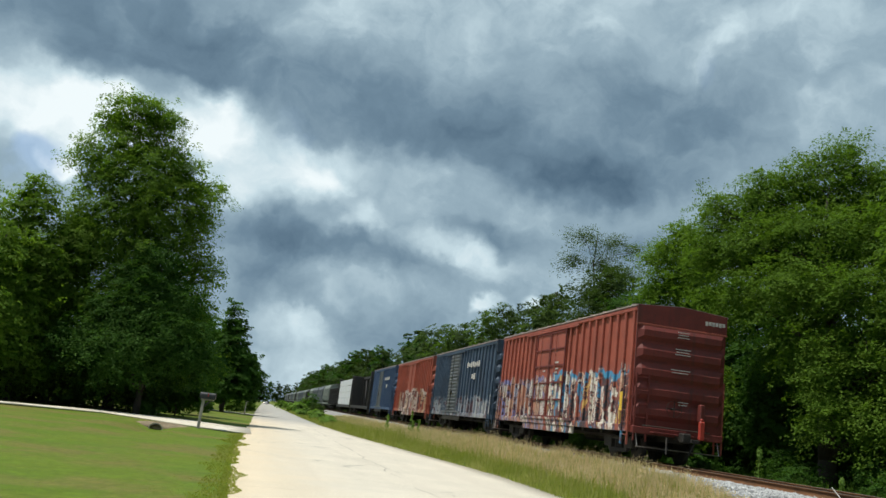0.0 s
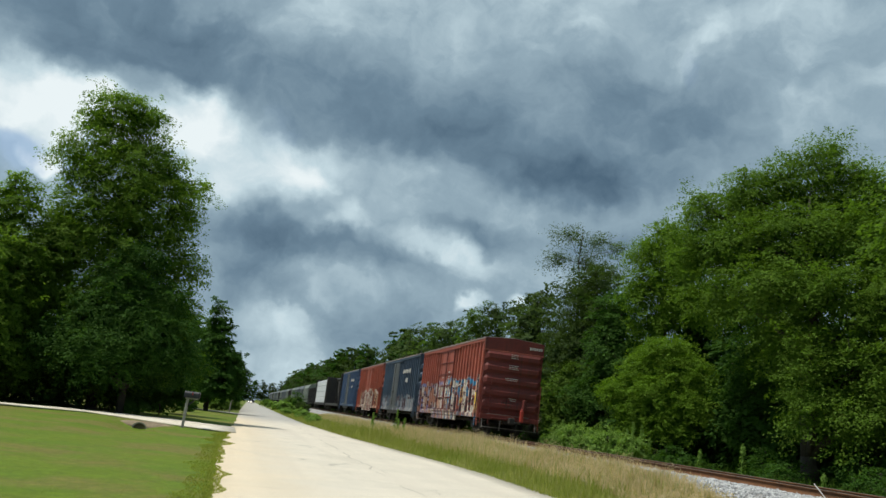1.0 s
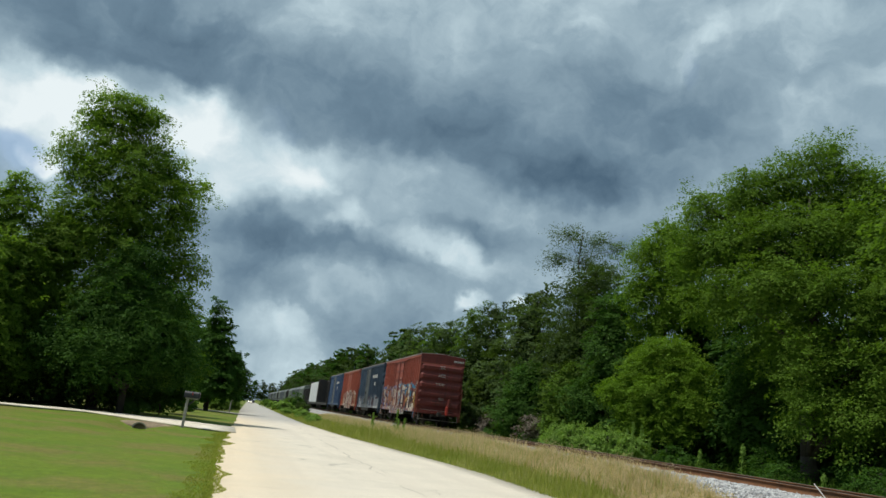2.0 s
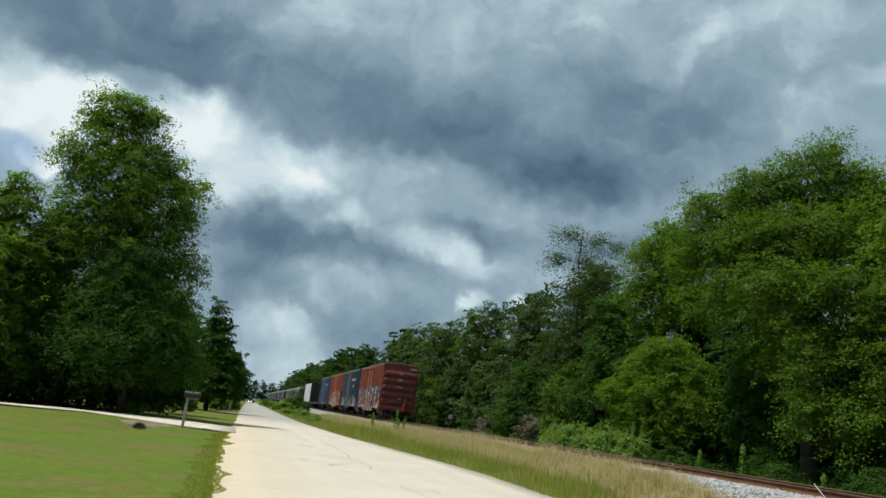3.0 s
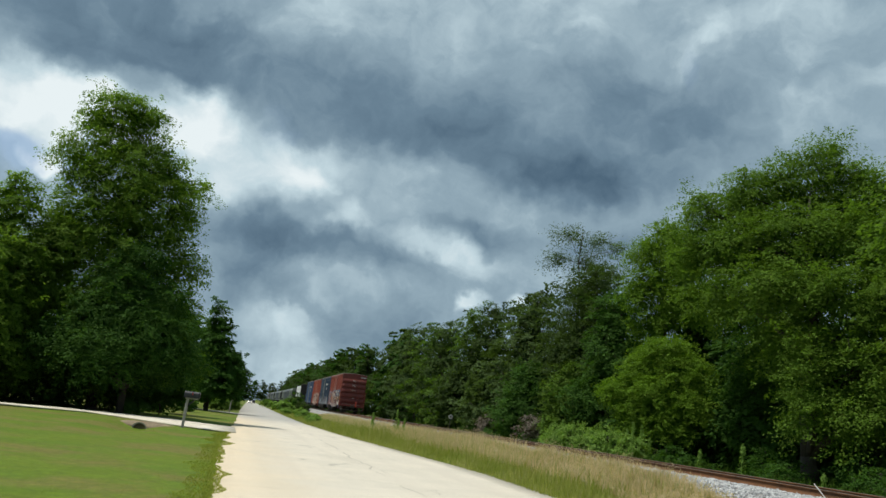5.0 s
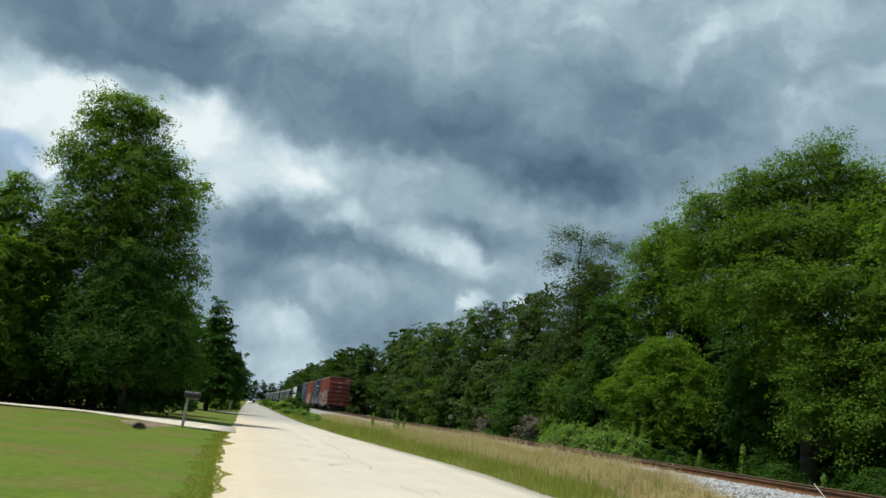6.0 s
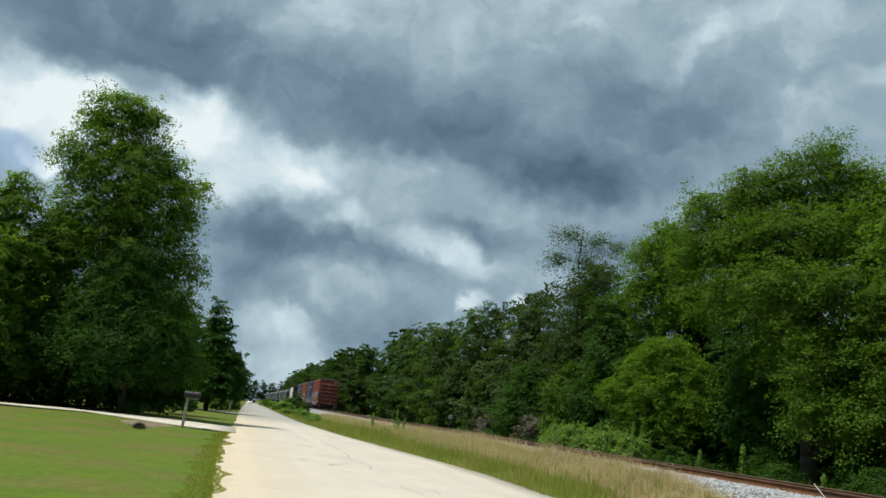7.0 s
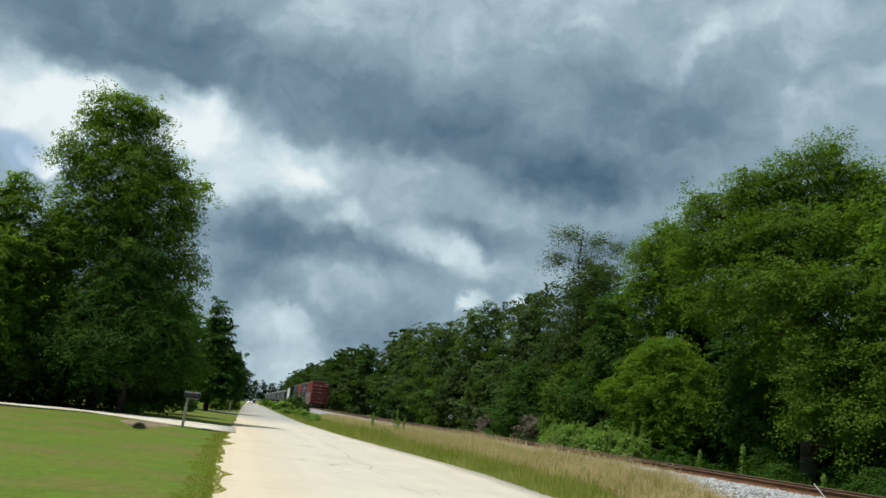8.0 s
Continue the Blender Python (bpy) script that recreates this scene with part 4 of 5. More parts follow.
TAGS_WARM = [(0.62, 0.58, 0.52), (0.30, 0.09, 0.06), (0.05, 0.24, 0.42), (0.66, 0.62, 0.55), (0.55, 0.36, 0.12), (0.04, 0.04, 0.05), (0.58, 0.38, 0.28), (0.64, 0.60, 0.54)]
TAGS_PALE = [(0.50, 0.46, 0.44), (0.36, 0.17, 0.12), (0.17, 0.18, 0.36), (0.52, 0.50, 0.46), (0.28, 0.30, 0.38), (0.42, 0.27, 0.2)]


def tags_red(g, at, col):
    return spray(8.2, 15.4, 2.75, TAGS_PALE, 1.4)(g, at, spray(0.25, 8.0, 2.85, TAGS_WARM, 1.45)(g, at, col))


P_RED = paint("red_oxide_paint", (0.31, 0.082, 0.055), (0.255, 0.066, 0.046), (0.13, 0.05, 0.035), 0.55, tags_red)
# a darker copy of the side red: the end's shade and dirt in one colour
P_RED_END = paint("shaded_red_paint", (0.15, 0.029, 0.023), (0.115, 0.024, 0.02), (0.05, 0.022, 0.018), 0.6)
P_NAVY = paint("navy_paint", (0.05, 0.08, 0.125), (0.035, 0.055, 0.09), (0.03, 0.03, 0.035), 0.5,
               spray(0.5, 15, 1.95, [(0.06, 0.08, 0.11), (0.26, 0.28, 0.32), (0.08, 0.11, 0.15), (0.33, 0.33, 0.34)], 0.8))
P_BROWN = paint("brick_red_paint", (0.34, 0.085, 0.052), (0.27, 0.07, 0.045), (0.12, 0.05, 0.035), 0.5,
                spray(0.5, 13, 2.5, [(0.5, 0.42, 0.36), (0.3, 0.09, 0.06), (0.55, 0.48, 0.44), (0.42, 0.3, 0.2)], 0.8))
P_BLUE = paint("blue_paint", (0.06, 0.10, 0.19), (0.045, 0.08, 0.15), (0.05, 0.05, 0.06), 0.45)
P_GREY = paint("grey_paint", (0.15, 0.165, 0.18), (0.11, 0.12, 0.13), (0.07, 0.06, 0.055), 0.5)
P_PALE = paint("pale_green_grey_paint", (0.23, 0.26, 0.23), (0.18, 0.2, 0.18), (0.1, 0.09, 0.075), 0.5)
P_BLACK = paint("black_paint", (0.024, 0.023, 0.024), (0.034, 0.03, 0.028), (0.06, 0.035, 0.025), 0.4)
P_ROOF = paint("galvanised_roof", (0.38, 0.31, 0.27), (0.28, 0.24, 0.22), (0.2, 0.1, 0.08), 0.5)
P_WHITE = paint("white_wrap", (0.6, 0.62, 0.64), (0.52, 0.54, 0.56), (0.45, 0.45, 0.45), 0.3)
M_STEEL = surface("grimy_steel", (0.055, 0.048, 0.042), (0.03, 0.027, 0.025), 0.7, 2.0, 20.0, 0.3, 0.4)
M_MARK = surface("white_lettering", (0.5, 0.48, 0.46), (0.4, 0.38, 0.36), 0.7, 3.0, 20.0, 0.0)
M_FLASHER = surface("red_marker_plastic", (0.36, 0.045, 0.03), (0.28, 0.035, 0.025), 0.5, 4.0, 20.0, 0.0)
M_YELLOW = surface("yellow_decal", (0.7, 0.45, 0.05), (0.6, 0.38, 0.05), 0.6, 4.0, 20.0, 0.0)

SHARED = {}


def shared(key, make, material, smooth=False):
    """One mesh for alike pieces."""
    if key not in SHARED:
        bm = make()
        me = bpy.data.meshes.new(key[0])
        bmesh.ops.recalc_face_normals(bm, faces=bm.faces)
        bm.to_mesh(me)
        bm.free()
        me.materials.append(material)
        if smooth:
            me.shade_smooth()
        SHARED[key] = me
    return SHARED[key]


def wheel_pair():
    bm = bmesh.new()
    rod(bm, (-0.95, 0, 0), (0.95, 0, 0), 0.085, sides=10)
    for s in (-1, 1):
        rod(bm, (s * 0.70, 0, 0), (s * 0.83, 0, 0), 0.42, sides=24)
        rod(bm, (s * 0.67, 0, 0), (s * 0.70, 0, 0), 0.455, sides=24)
        rod(bm, (s * 0.83, 0, 0), (s * 0.87, 0, 0), 0.15, sides=12)
    return bm


def side_frame():
    bm = bmesh.new()
    for s in (-1, 1):
        x0, x1 = s * 0.95, s * 1.1
        slab(bm, x0, x1, -1.15, 1.15, 0.60, 0.72, 0.02)
        slab(bm, x0, x1, -0.6, 0.6, 0.20, 0.32, 0.02)
        for e in (-1, 1):
            slab(bm, x0, x1, e * 1.12, e * 0.68, 0.34, 0.62, 0.02)
            slab(bm, x0, x1, e * 0.72, e * 0.5, 0.24, 0.66, 0.02)
        for q in (-0.2, 0, 0.2):
            rod(bm, (s * 1.02, q, 0.3), (s * 1.02, q, 0.62), 0.07, sides=8)
    slab(bm, -0.98, 0.98, -0.2, 0.2, 0.42, 0.66, 0.02)
    return bm


AXLES = []


def trucks(car, length):
    for y in (1.9, length - 1.9):
        t = part("truck", shared(("truck",), side_frame, M_STEEL), None, car, "grimy black steel truck frame")
        t.matrix_basis = pose(0, y, 0)
        for a in (-0.89, 0.89):
            w = part("wheelset", shared(("wheelset",), wheel_pair, M_STEEL, False), None, t)
            w.matrix_basis = pose(0, a, 0.42)
            AXLES.append(w)


def couplers(car, length):
    def make():
        bm = bmesh.new()
        slab(bm, -0.09, 0.09, -0.55, 0.3, 0.76, 0.94, 0.02)
        slab(bm, -0.17, 0.14, -0.78, -0.5, 0.70, 1.0, 0.04)
        slab(bm, -0.3, 0.3, -0.06, 0.1, 0.66, 1.04, 0.02)
        return bm
    for y, turn in ((0, 0), (length, 180)):
        c = part("coupler", shared(("coupler",), make, M_STEEL), None, car, "rusty steel coupler")
        c.matrix_basis = pose(0, y, 0, rz=turn)


def boxcar(label, length, p_side, p_end, p_door, n_posts, door, kind, marks=(), bars=True, z0=0.86, z1=4.92, detail=True):
    """A boxcar: shell, roof, outside posts, sliding doors, pressed end ribs, ladders, sills, trucks."""
    car = thing("boxcar", pose(TRACK_X, 0, 0), label, "boxcar", "freight train")
    w = 1.50
    L = length
    bm = bmesh.new()
    slab(bm, -w, w, 0.04, L - 0.04, z0 + 0.18, z1 - 0.02, 0.02)
    part("side_shell", bm, p_side, car)
    for y, turn in ((0, 0), (L, 180)):
        bm = bmesh.new()
        slab(bm, -1.56, 1.56, -0.03, 0.04, z0 + 0.1, z1 - 0.62)
        prof = [(-1.58, z1 - 0.62), (1.58, z1 - 0.62), (1.58, z1 - 0.01), (0.0, z1 + 0.1), (-1.58, z1 - 0.01)]
        front = [bm.verts.new((a, -0.05, b)) for a, b in prof]
        back = [bm.verts.new((a, 0.04, b)) for a, b in prof]
        bm.faces.new(front)
        bm.faces.new(back[::-1])
        for i in range(5):
            bm.faces.new((front[i], front[(i + 1) % 5], back[(i + 1) % 5], back[i]))
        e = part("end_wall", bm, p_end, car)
        e.matrix_basis = pose(0, y, 0, rz=turn)

        def rib():
            b = bmesh.new()
            rows = [(-0.02, -0.27), (-0.13, -0.13), (-0.13, 0.06), (-0.02, 0.27)]
            vs = [[b.verts.new((x, yy if abs(x) < 1.4 else -0.02, zz * (1 if abs(x) < 1.4 else 0.9))) for yy, zz in rows] for x in (-1.53, -1.36, 1.36, 1.53)]
            for i in range(3):
                for j in range(3):
                    b.faces.new((vs[i][j], vs[i + 1][j], vs[i + 1][j + 1], vs[i][j + 1]))
            return b
        for k in range(5):
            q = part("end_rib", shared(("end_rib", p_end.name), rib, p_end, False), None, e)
            q.matrix_basis = pose(0, -0.01, z0 + 0.72 + 0.62 * k)
        lip = block(-1.6, 1.6, -0.075, 0.0, z1 - 0.66, z1 - 0.60, bevel=0.008)
        part("end_seam", lip, p_side if turn == 0 else p_end, e)
        beam = block(-1.55, 1.55, -0.16, 0.02, z0 - 0.02, z0 + 0.2, bevel=0.015)
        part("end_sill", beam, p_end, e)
        if detail and turn == 0:
            bm = bmesh.new()
            for k in range(5):
                rod(bm, (-1.5, -0.14, z0 + 0.05 + 0.42 * k), (-1.08, -0.14, z0 + 0.05 + 0.42 * k), 0.014, sides=6)
            for x in (-1.5, -1.08):
                slab(bm, x - 0.02, x + 0.02, -0.15, -0.1, z0 - 0.25, z0 + 1.85)
            part("end_ladder", bm, p_end, e)
            bm = bmesh.new()
            rod(bm, (-1.45, -0.24, z0 - 0.42), (1.45, -0.24, z0 - 0.42), 0.018, sides=6)
            for x in (-1.4, 1.4):
                rod(bm, (x, -0.24, z0 - 0.42), (x, -0.06, z0 + 0.05), 0.015, sides=6)
            part("uncoupling_lever", bm, M_RAIL_TOP, e, "worn steel uncoupling lever")
            part("grab_iron", rod(bmesh.new(), (-1.3, -0.3, z0 + 0.24), (1.0, -0.3, z0 + 0.24), 0.016, sides=6), M_RAIL_TOP, e, "worn steel grab iron across the end")
            bm = bmesh.new()
            slab(bm, -0.95, 0.95, -0.42, -0.02, z0 + 0.04, z0 + 0.08, 0.008)
            part("crossover_platform", bm, p_end, e)
            bm = bmesh.new()
            slab(bm, 0.62, 0.78, -0.36, -0.14, z0 + 0.55, z0 + 1.1, 0.03)
            part("brake_housing", bm, p_end, e)
            bm = bmesh.new()
            bmesh.ops.create_cone(bm, cap_ends=False, segments=20, radius1=0.26, radius2=0.26, depth=0.03, matrix=pose(-0.25, -0.3, z0 + 0.85, rx=90))
            for k in range(4):
                rod(bm, (-0.25, -0.3, z0 + 0.85), (-0.25 + 0.26 * math.cos(k * 1.571), -0.3, z0 + 0.85 + 0.26 * math.sin(k * 1.571)), 0.014, sides=5)
            rod(bm, (-0.25, -0.3, z0 + 0.85), (-0.25, -0.02, z0 + 0.85), 0.03, sides=8)
            part("brake_wheel", bm, M_STEEL, e)
            for (x, z, n, s) in marks:
                for k in range(n):
                    b = block(x - s * (1 - 0.12 * (k % 2)), x + s * (1 - 0.2 * (k % 3 == 1)), -0.19, -0.17, z - 0.085 * k - 0.012, z - 0.085 * k + 0.012)
                    part("lettering_bar", b, M_MARK, e, "small white lettering bar")
    # roof: shallow peak, seams
    bm = bmesh.new()
    prof = [(-1.62, z1 - 0.05), (-1.62, z1), (0, z1 + 0.12), (1.62, z1), (1.62, z1 - 0.05)]
    ends = [[bm.verts.new((a, y, b)) for a, b in prof] for y in (-0.03, L + 0.03)]
    for i in range(4):
        bm.faces.new((ends[0][i], ends[0][i + 1], ends[1][i + 1], ends[1][i]))
    for e in ends:
        bm.faces.new(e)
    for k in range(int(L / 1.2)):
        y = 0.4 + 1.2 * k
        for s in (-1, 1):
            slab(bm, -0.8, 0.8, y - 0.03, y + 0.03, 0, 0.05, turn=Matrix.Translation((s * 0.8, 0, z1 + 0.06)) @ pose(0, 0, 0, 0, s * 4.6, 0))
    part("roof", bm, P_ROOF, car, "weathered grey seamed roof")
    d0, d1 = door
    for s in (-1, 1):
        for k in range(n_posts[0] + n_posts[1]):
            y = (0.25 + (d0 - 0.35 - 0.25) * k / (n_posts[0] - 1)) if k < n_posts[0] else (d1 + 0.35 + (L - 0.25 - d1 - 0.35) * (k - n_posts[0]) / (n_posts[1] - 1))
            part("side_post", block(s * 1.535 - 0.06, s * 1.535 + 0.06, y - 0.06, y + 0.06, z0 + 0.1, z1 - 0.12, bevel=0.02), p_side, car)
        part("top_chord", block(s * 1.48, s * 1.6, 0.05, L - 0.05, z1 - 0.2, z1 - 0.06, bevel=0.015), p_side, car)
        part("side_sill", block(s * 1.45, s * 1.6, 0.05, L - 0.05, z0, z0 + 0.22, bevel=0.015), p_side, car)
        part("drop_sill", block(s * 1.44, s * 1.56, d0 - 1.2, d1 + 1.2, z0 - 0.26, z0, bevel=0.02), M_STEEL if kind != "panel" else p_side, car)
        # doors
        if kind == "panel":
            halves = ((d0, (d0 + d1) / 2), ((d0 + d1) / 2, d1))
        else:
            halves = ((d0, d1),)
        for a, b in halves:
            dr = part("sliding_door", block(s * 1.52, s * 1.575, a + 0.02, b - 0.02, z0 + 0.28, z1 - 0.3, bevel=0.008), p_door, car,
                      "panelled sliding door" if kind == "panel" else "corrugated sliding door")
            bm = bmesh.new()
            if kind == "panel":
                for k in range(6):
                    z = z0 + 0.3 + (z1 - z0 - 0.64) * k / 5
                    slab(bm, s * 1.57, s * 1.62, a + 0.03, b - 0.03, z - 0.035, z + 0.035, 0.01)
                for y in (a + 0.06, b - 0.06):
                    slab(bm, s * 1.57, s * 1.622, y - 0.04, y + 0.04, z0 + 0.28, z1 - 0.3, 0.01)
                part("door_frame", bm, p_end, dr)
            else:
                for k in range(17):
                    z = z0 + 0.4 + (z1 - z0 - 0.85) * k / 16
                    slab(bm, s * 1.57, s * 1.63, a + 0.08, b - 0.08, z - 0.05, z + 0.05, 0.02)
                part("door_corrugation", bm, p_door, dr)
            bm = bmesh.new()
            rod(bm, (s * 1.66, (a + b) / 2 + 0.1, z0 + 0.35), (s * 1.66, (a + b) / 2 + 0.1, z1 - 0.4), 0.02, sides=6)
            slab(bm, s * 1.62, s * 1.69, (a + b) / 2 - 0.05, (a + b) / 2 + 0.2, z0 + 1.35, z0 + 1.5, 0.01)
            part("door_lock_rod", bm, p_door if kind == "panel" else M_STEEL, dr)
        part("door_track", block(s * 1.56, s * 1.64, d0 - 1.3, d1 + 1.3, z0 + 0.2, z0 + 0.28), p_door, car)
        part("door_rail", block(s * 1.56, s * 1.64, d0 - 1.3, d1 + 1.3, z1 - 0.28, z1 - 0.21), p_side, car)
        if detail:
            for y0 in (0.05, L - 0.5):
                bm = bmesh.new()
                for k in range(6):
                    rod(bm, (s * 1.64, y0, z0 - 0.1 + 0.38 * k), (s * 1.64, y0 + 0.45, z0 - 0.1 + 0.38 * k), 0.014, sides=6)
                for y in (y0, y0 + 0.45):
                    slab(bm, s * 1.6, s * 1.65, y - 0.02, y + 0.02, z0 - 0.4, z0 + 1.9)
                part("side_ladder", bm, p_side, car)
    bm = bmesh.new()
    slab(bm, -0.3, 0.3, 0.1, L - 0.1, z0 - 0.2, z0 + 0.15)
    for k in range(9):
        y = 0.9 + (L - 1.8) * k / 8
        slab(bm, -1.42, 1.42, y - 0.1, y + 0.1, z0 - 0.1, z0 + 0.18)
    rod(bm, (0.5, L * 0.4, z0 - 0.2), (0.5, L * 0.55, z0 - 0.2), 0.2, sides=12)
    part("underframe", bm, M_STEEL, car)
    trucks(car, L)
    couplers(car, L)
    return car


def side_bars(car, rows):
    """White lettering on the near side as plain bars: (y0, y1, z0, z1)."""
    for y0, y1, z0, z1 in rows:
        n = max(int((y1 - y0) / 0.42), 1)
        for k in range(n):
            a = y0 + (y1 - y0) * k / n
            part("lettering_bar", block(-1.607, -1.59, a, a + (y1 - y0) / n * 0.72, z0 + 0.05 * (k % 2), z1 - 0.04 * (k % 3)), M_MARK, car, "white lettering bar")


TRAIN = []
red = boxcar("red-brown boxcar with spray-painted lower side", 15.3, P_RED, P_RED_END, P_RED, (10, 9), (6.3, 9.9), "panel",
             marks=((0.0, 4.17, 3, 0.2), (0.0, 3.62, 3, 0.26), (-0.05, 2.95, 2, 0.34), (0.1, 1.95, 2, 0.18)))
side_bars(red, [(7.0, 7.6, 3.3, 3.36), (7.0, 7.4, 3.05, 3.1), (7.1, 7.6, 2.9, 2.96), (8.6, 8.9, 3.0, 3.05), (8.5, 9.2, 2.5, 2.58), (8.5, 9.0, 2.38, 2.44)])
b = bmesh.new()
for k in range(6):
    slab(b, 0.80 + 0.12 * k, 0.89 + 0.12 * k, -0.07, -0.055, 4.54 + 0.02 * (k % 2), 4.68)
part("lettering_bar", b, M_MARK, red, "white reporting marks bar")
part("end_marker", slab(slab(bmesh.new(), 0.36, 0.54, -0.85, -0.72, 0.84, 1.42, 0.03), 0.4, 0.5, -0.82, -0.74, 1.42, 1.5, 0.02), M_FLASHER, red, "red end-of-train marker box")
part("end_marker_mount", slab(bmesh.new(), 0.1, 0.4, -0.82, -0.6, 0.72, 0.84, 0.02), M_STEEL, red)
part("air_hose", rod(rod(bmesh.new(), (-0.55, -0.5, 0.8), (-0.6, -0.62, 0.3), 0.03), (0.3, -0.75, 0.8), (0.1, -0.7, 0.35), 0.03), M_STEEL, red)
part("corner_decal", block(-1.645, -1.6, 0.55, 0.75, 1.5, 2.1), M_YELLOW, red, "yellow corner decal")
TRAIN.append((red, 0.0))

navy = boxcar("dark navy boxcar with a grey corrugated door", 15.5, P_NAVY, P_NAVY, P_GREY, (12, 11), (8.2, 10.6), "corrugated", detail=True)
side_bars(navy, [(3.2, 6.2, 3.65, 3.98), (4.0, 4.9, 2.95, 3.3)])
TRAIN.append((navy, 16.5))
brown = boxcar("brick-red boxcar with pale spray paint below", 15.6, P_BROWN, P_BROWN, P_BROWN, (10, 9), (6.6, 10.0), "panel", detail=True)
TRAIN.append((brown, 33.2))
blue = boxcar("blue boxcar with a grey corrugated door", 15.0, P_BLUE, P_BLUE, P_GREY, (11, 10), (7.8, 10.2), "corrugated", detail=True)
side_bars(blue, [(3.0, 6.0, 3.65, 3.95), (4.1, 4.8, 2.9, 3.25)])
TRAIN.append((blue, 50.6))


def centerbeam(label, length, loaded, y_load=None):
    """A flatcar with end bulkheads and a trussed spine; loaded, it carries wrapped bundles."""
    car = thing("centerbeam_flatcar", pose(TRACK_X, 0, 0), label, "flatcar", "freight train")
    L = length
    part("deck", block(-1.5, 1.5, 0, L, 0.72, 1.05, bevel=0.02), P_BLACK, car)
    for y in (0.0, L - 0.3):
        part("bulkhead", block(-1.5, 1.5, y, y + 0.3, 1.05, 4.95, bevel=0.03), P_BLACK, car)
    bm = bmesh.new()
    slab(bm, -0.12, 0.12, 0.3, L - 0.3, 4.62, 4.9, 0.02)
    n = 9
    for k in range(n + 1):
        y = 0.4 + (L - 0.8) * k / n
        slab(bm, -0.1, 0.1, y - 0.08, y + 0.08, 1.05, 4.7)
        if k < n:
            y2 = 0.4 + (L - 0.8) * (k + 1) / n
            rod(bm, (0, y, 1.1 if k % 2 else 4.6), (0, y2, 4.6 if k % 2 else 1.1), 0.08, sides=6)
    part("center_truss", bm, P_BLACK, car, "black trussed centre beam")
    trucks(car, L)
    couplers(car, L)
    return car


black = centerbeam("empty black centre-beam flatcar", 19.0, False)
TRAIN.append((black, 69.0))
white = centerbeam("black flatcar carrying white-wrapped bundles", 20.2, True)
TRAIN.append((white, 89.3))
for j in range(4):
    for k in range(4):
        for s in (-1, 1):
            part("wrapped_bundle", shared(("wrapped_bundle",), lambda: block(-0.6, 0.6, -2.3, 2.3, 0, 0.86, bevel=0.03), P_WHITE), None, white,
                 "white wrapped lumber bundle").matrix_basis = pose(s * 0.78, 2.8 + 4.85 * j, 1.07 + 0.9 * k)


def gondola(label, length, top, p):
    car = thing("gondola", pose(TRACK_X, 0, 0), label, "gondola", "freight train")
    L = length
    part("floor", block(-1.45, 1.45, 0.1, L - 0.1, 0.9, 1.05), p, car)
    for s in (-1, 1):
        part("side_wall", block(s * 1.4, s * 1.48, 0, L, 0.9, top, bevel=0.01), p, car)
        for k in range(13):
            q = part("side_post", shared(("gondola_post",), lambda: block(-0.06, 0.06, -0.07, 0.07, 0.9, top, bevel=0.02), p), None, car)
            q.matrix_basis = pose(s * 1.53, 0.3 + (L - 0.6) * k / 12, 0)
        part("end_wall", block(-1.4, 1.4, 0 if s < 0 else L - 0.1, 0.1 if s < 0 else L, 0.9, top, bevel=0.01), p, car)
    trucks(car, L)
    couplers(car, L)
    return car


def hopper(label, length, p):
    """A covered hopper: rounded body, sloped ends, outlet bays."""
    car = thing("covered_hopper", pose(TRACK_X, 0, 0), label, "covered hopper", "freight train")
    L = length
    prof = [(-1.5, 1.7), (-1.58, 2.6), (-1.58, 3.7), (-1.3, 4.35), (-0.6, 4.65), (0.6, 4.65), (1.3, 4.35), (1.58, 3.7), (1.58, 2.6), (1.5, 1.7)]
    bm = bmesh.new()
    rings = [[bm.verts.new((a, y, b)) for a, b in prof] for y in (1.2, L - 1.2)]
    for i in range(len(prof)):
        j = (i + 1) % len(prof)
        bm.faces.new((rings[0][i], rings[0][j], rings[1][j], rings[1][i]))
    for q in rings:
        bm.faces.new(q)
    part("body", bm, p, car)
    for k in range(9):
        for s in (-1, 1):
            q = part("side_post", shared(("hopper_post", p.name), lambda: block(-0.05, 0.05, -0.05, 0.05, 1.5, 3.8, bevel=0.015), p), None, car)
            q.matrix_basis = pose(s * 1.6, 1.4 + (L - 2.8) * k / 8, 0)
    for k in range(3):
        bm = bmesh.new()
        y = L * (0.25 + 0.25 * k)
        bmesh.ops.create_cone(bm, cap_ends=True, segments=4, radius1=0.5, radius2=2.0, depth=1.2, matrix=pose(0, y, 1.15, rz=45))
        part("outlet_bay", bm, p, car)
    for y, e in ((0, 1), (L, -1)):
        bm = bmesh.new()
        slab(bm, -1.5, 1.5, min(y, y + e * 0.1), max(y, y + e * 0.1), 0.9, 1.2)
        for x in (-1.4, 1.4):
            rod(bm, (x, y + e * 0.05, 1.0), (x, y + e * 0.05, 4.2), 0.04, sides=6)
            rod(bm, (x, y + e * 0.1, 1.0), (x, y + e * 1.3, 2.6), 0.05, sides=6)
        part("end_frame", bm, p, car)
    part("side_sill", block(-1.5, 1.5, 0.05, L - 0.05, 0.95, 1.15, bevel=0.01), p, car)
    part("running_board", block(-0.35, 0.35, 0.2, L - 0.2, 4.68, 4.74), P_ROOF, car)
    trucks(car, L)
    couplers(car, L)
    return car


TRAIN.append((gondola("dark grey high-sided gondola car", 15.6, 3.6, P_BLACK), 111.0))
off = 127.8
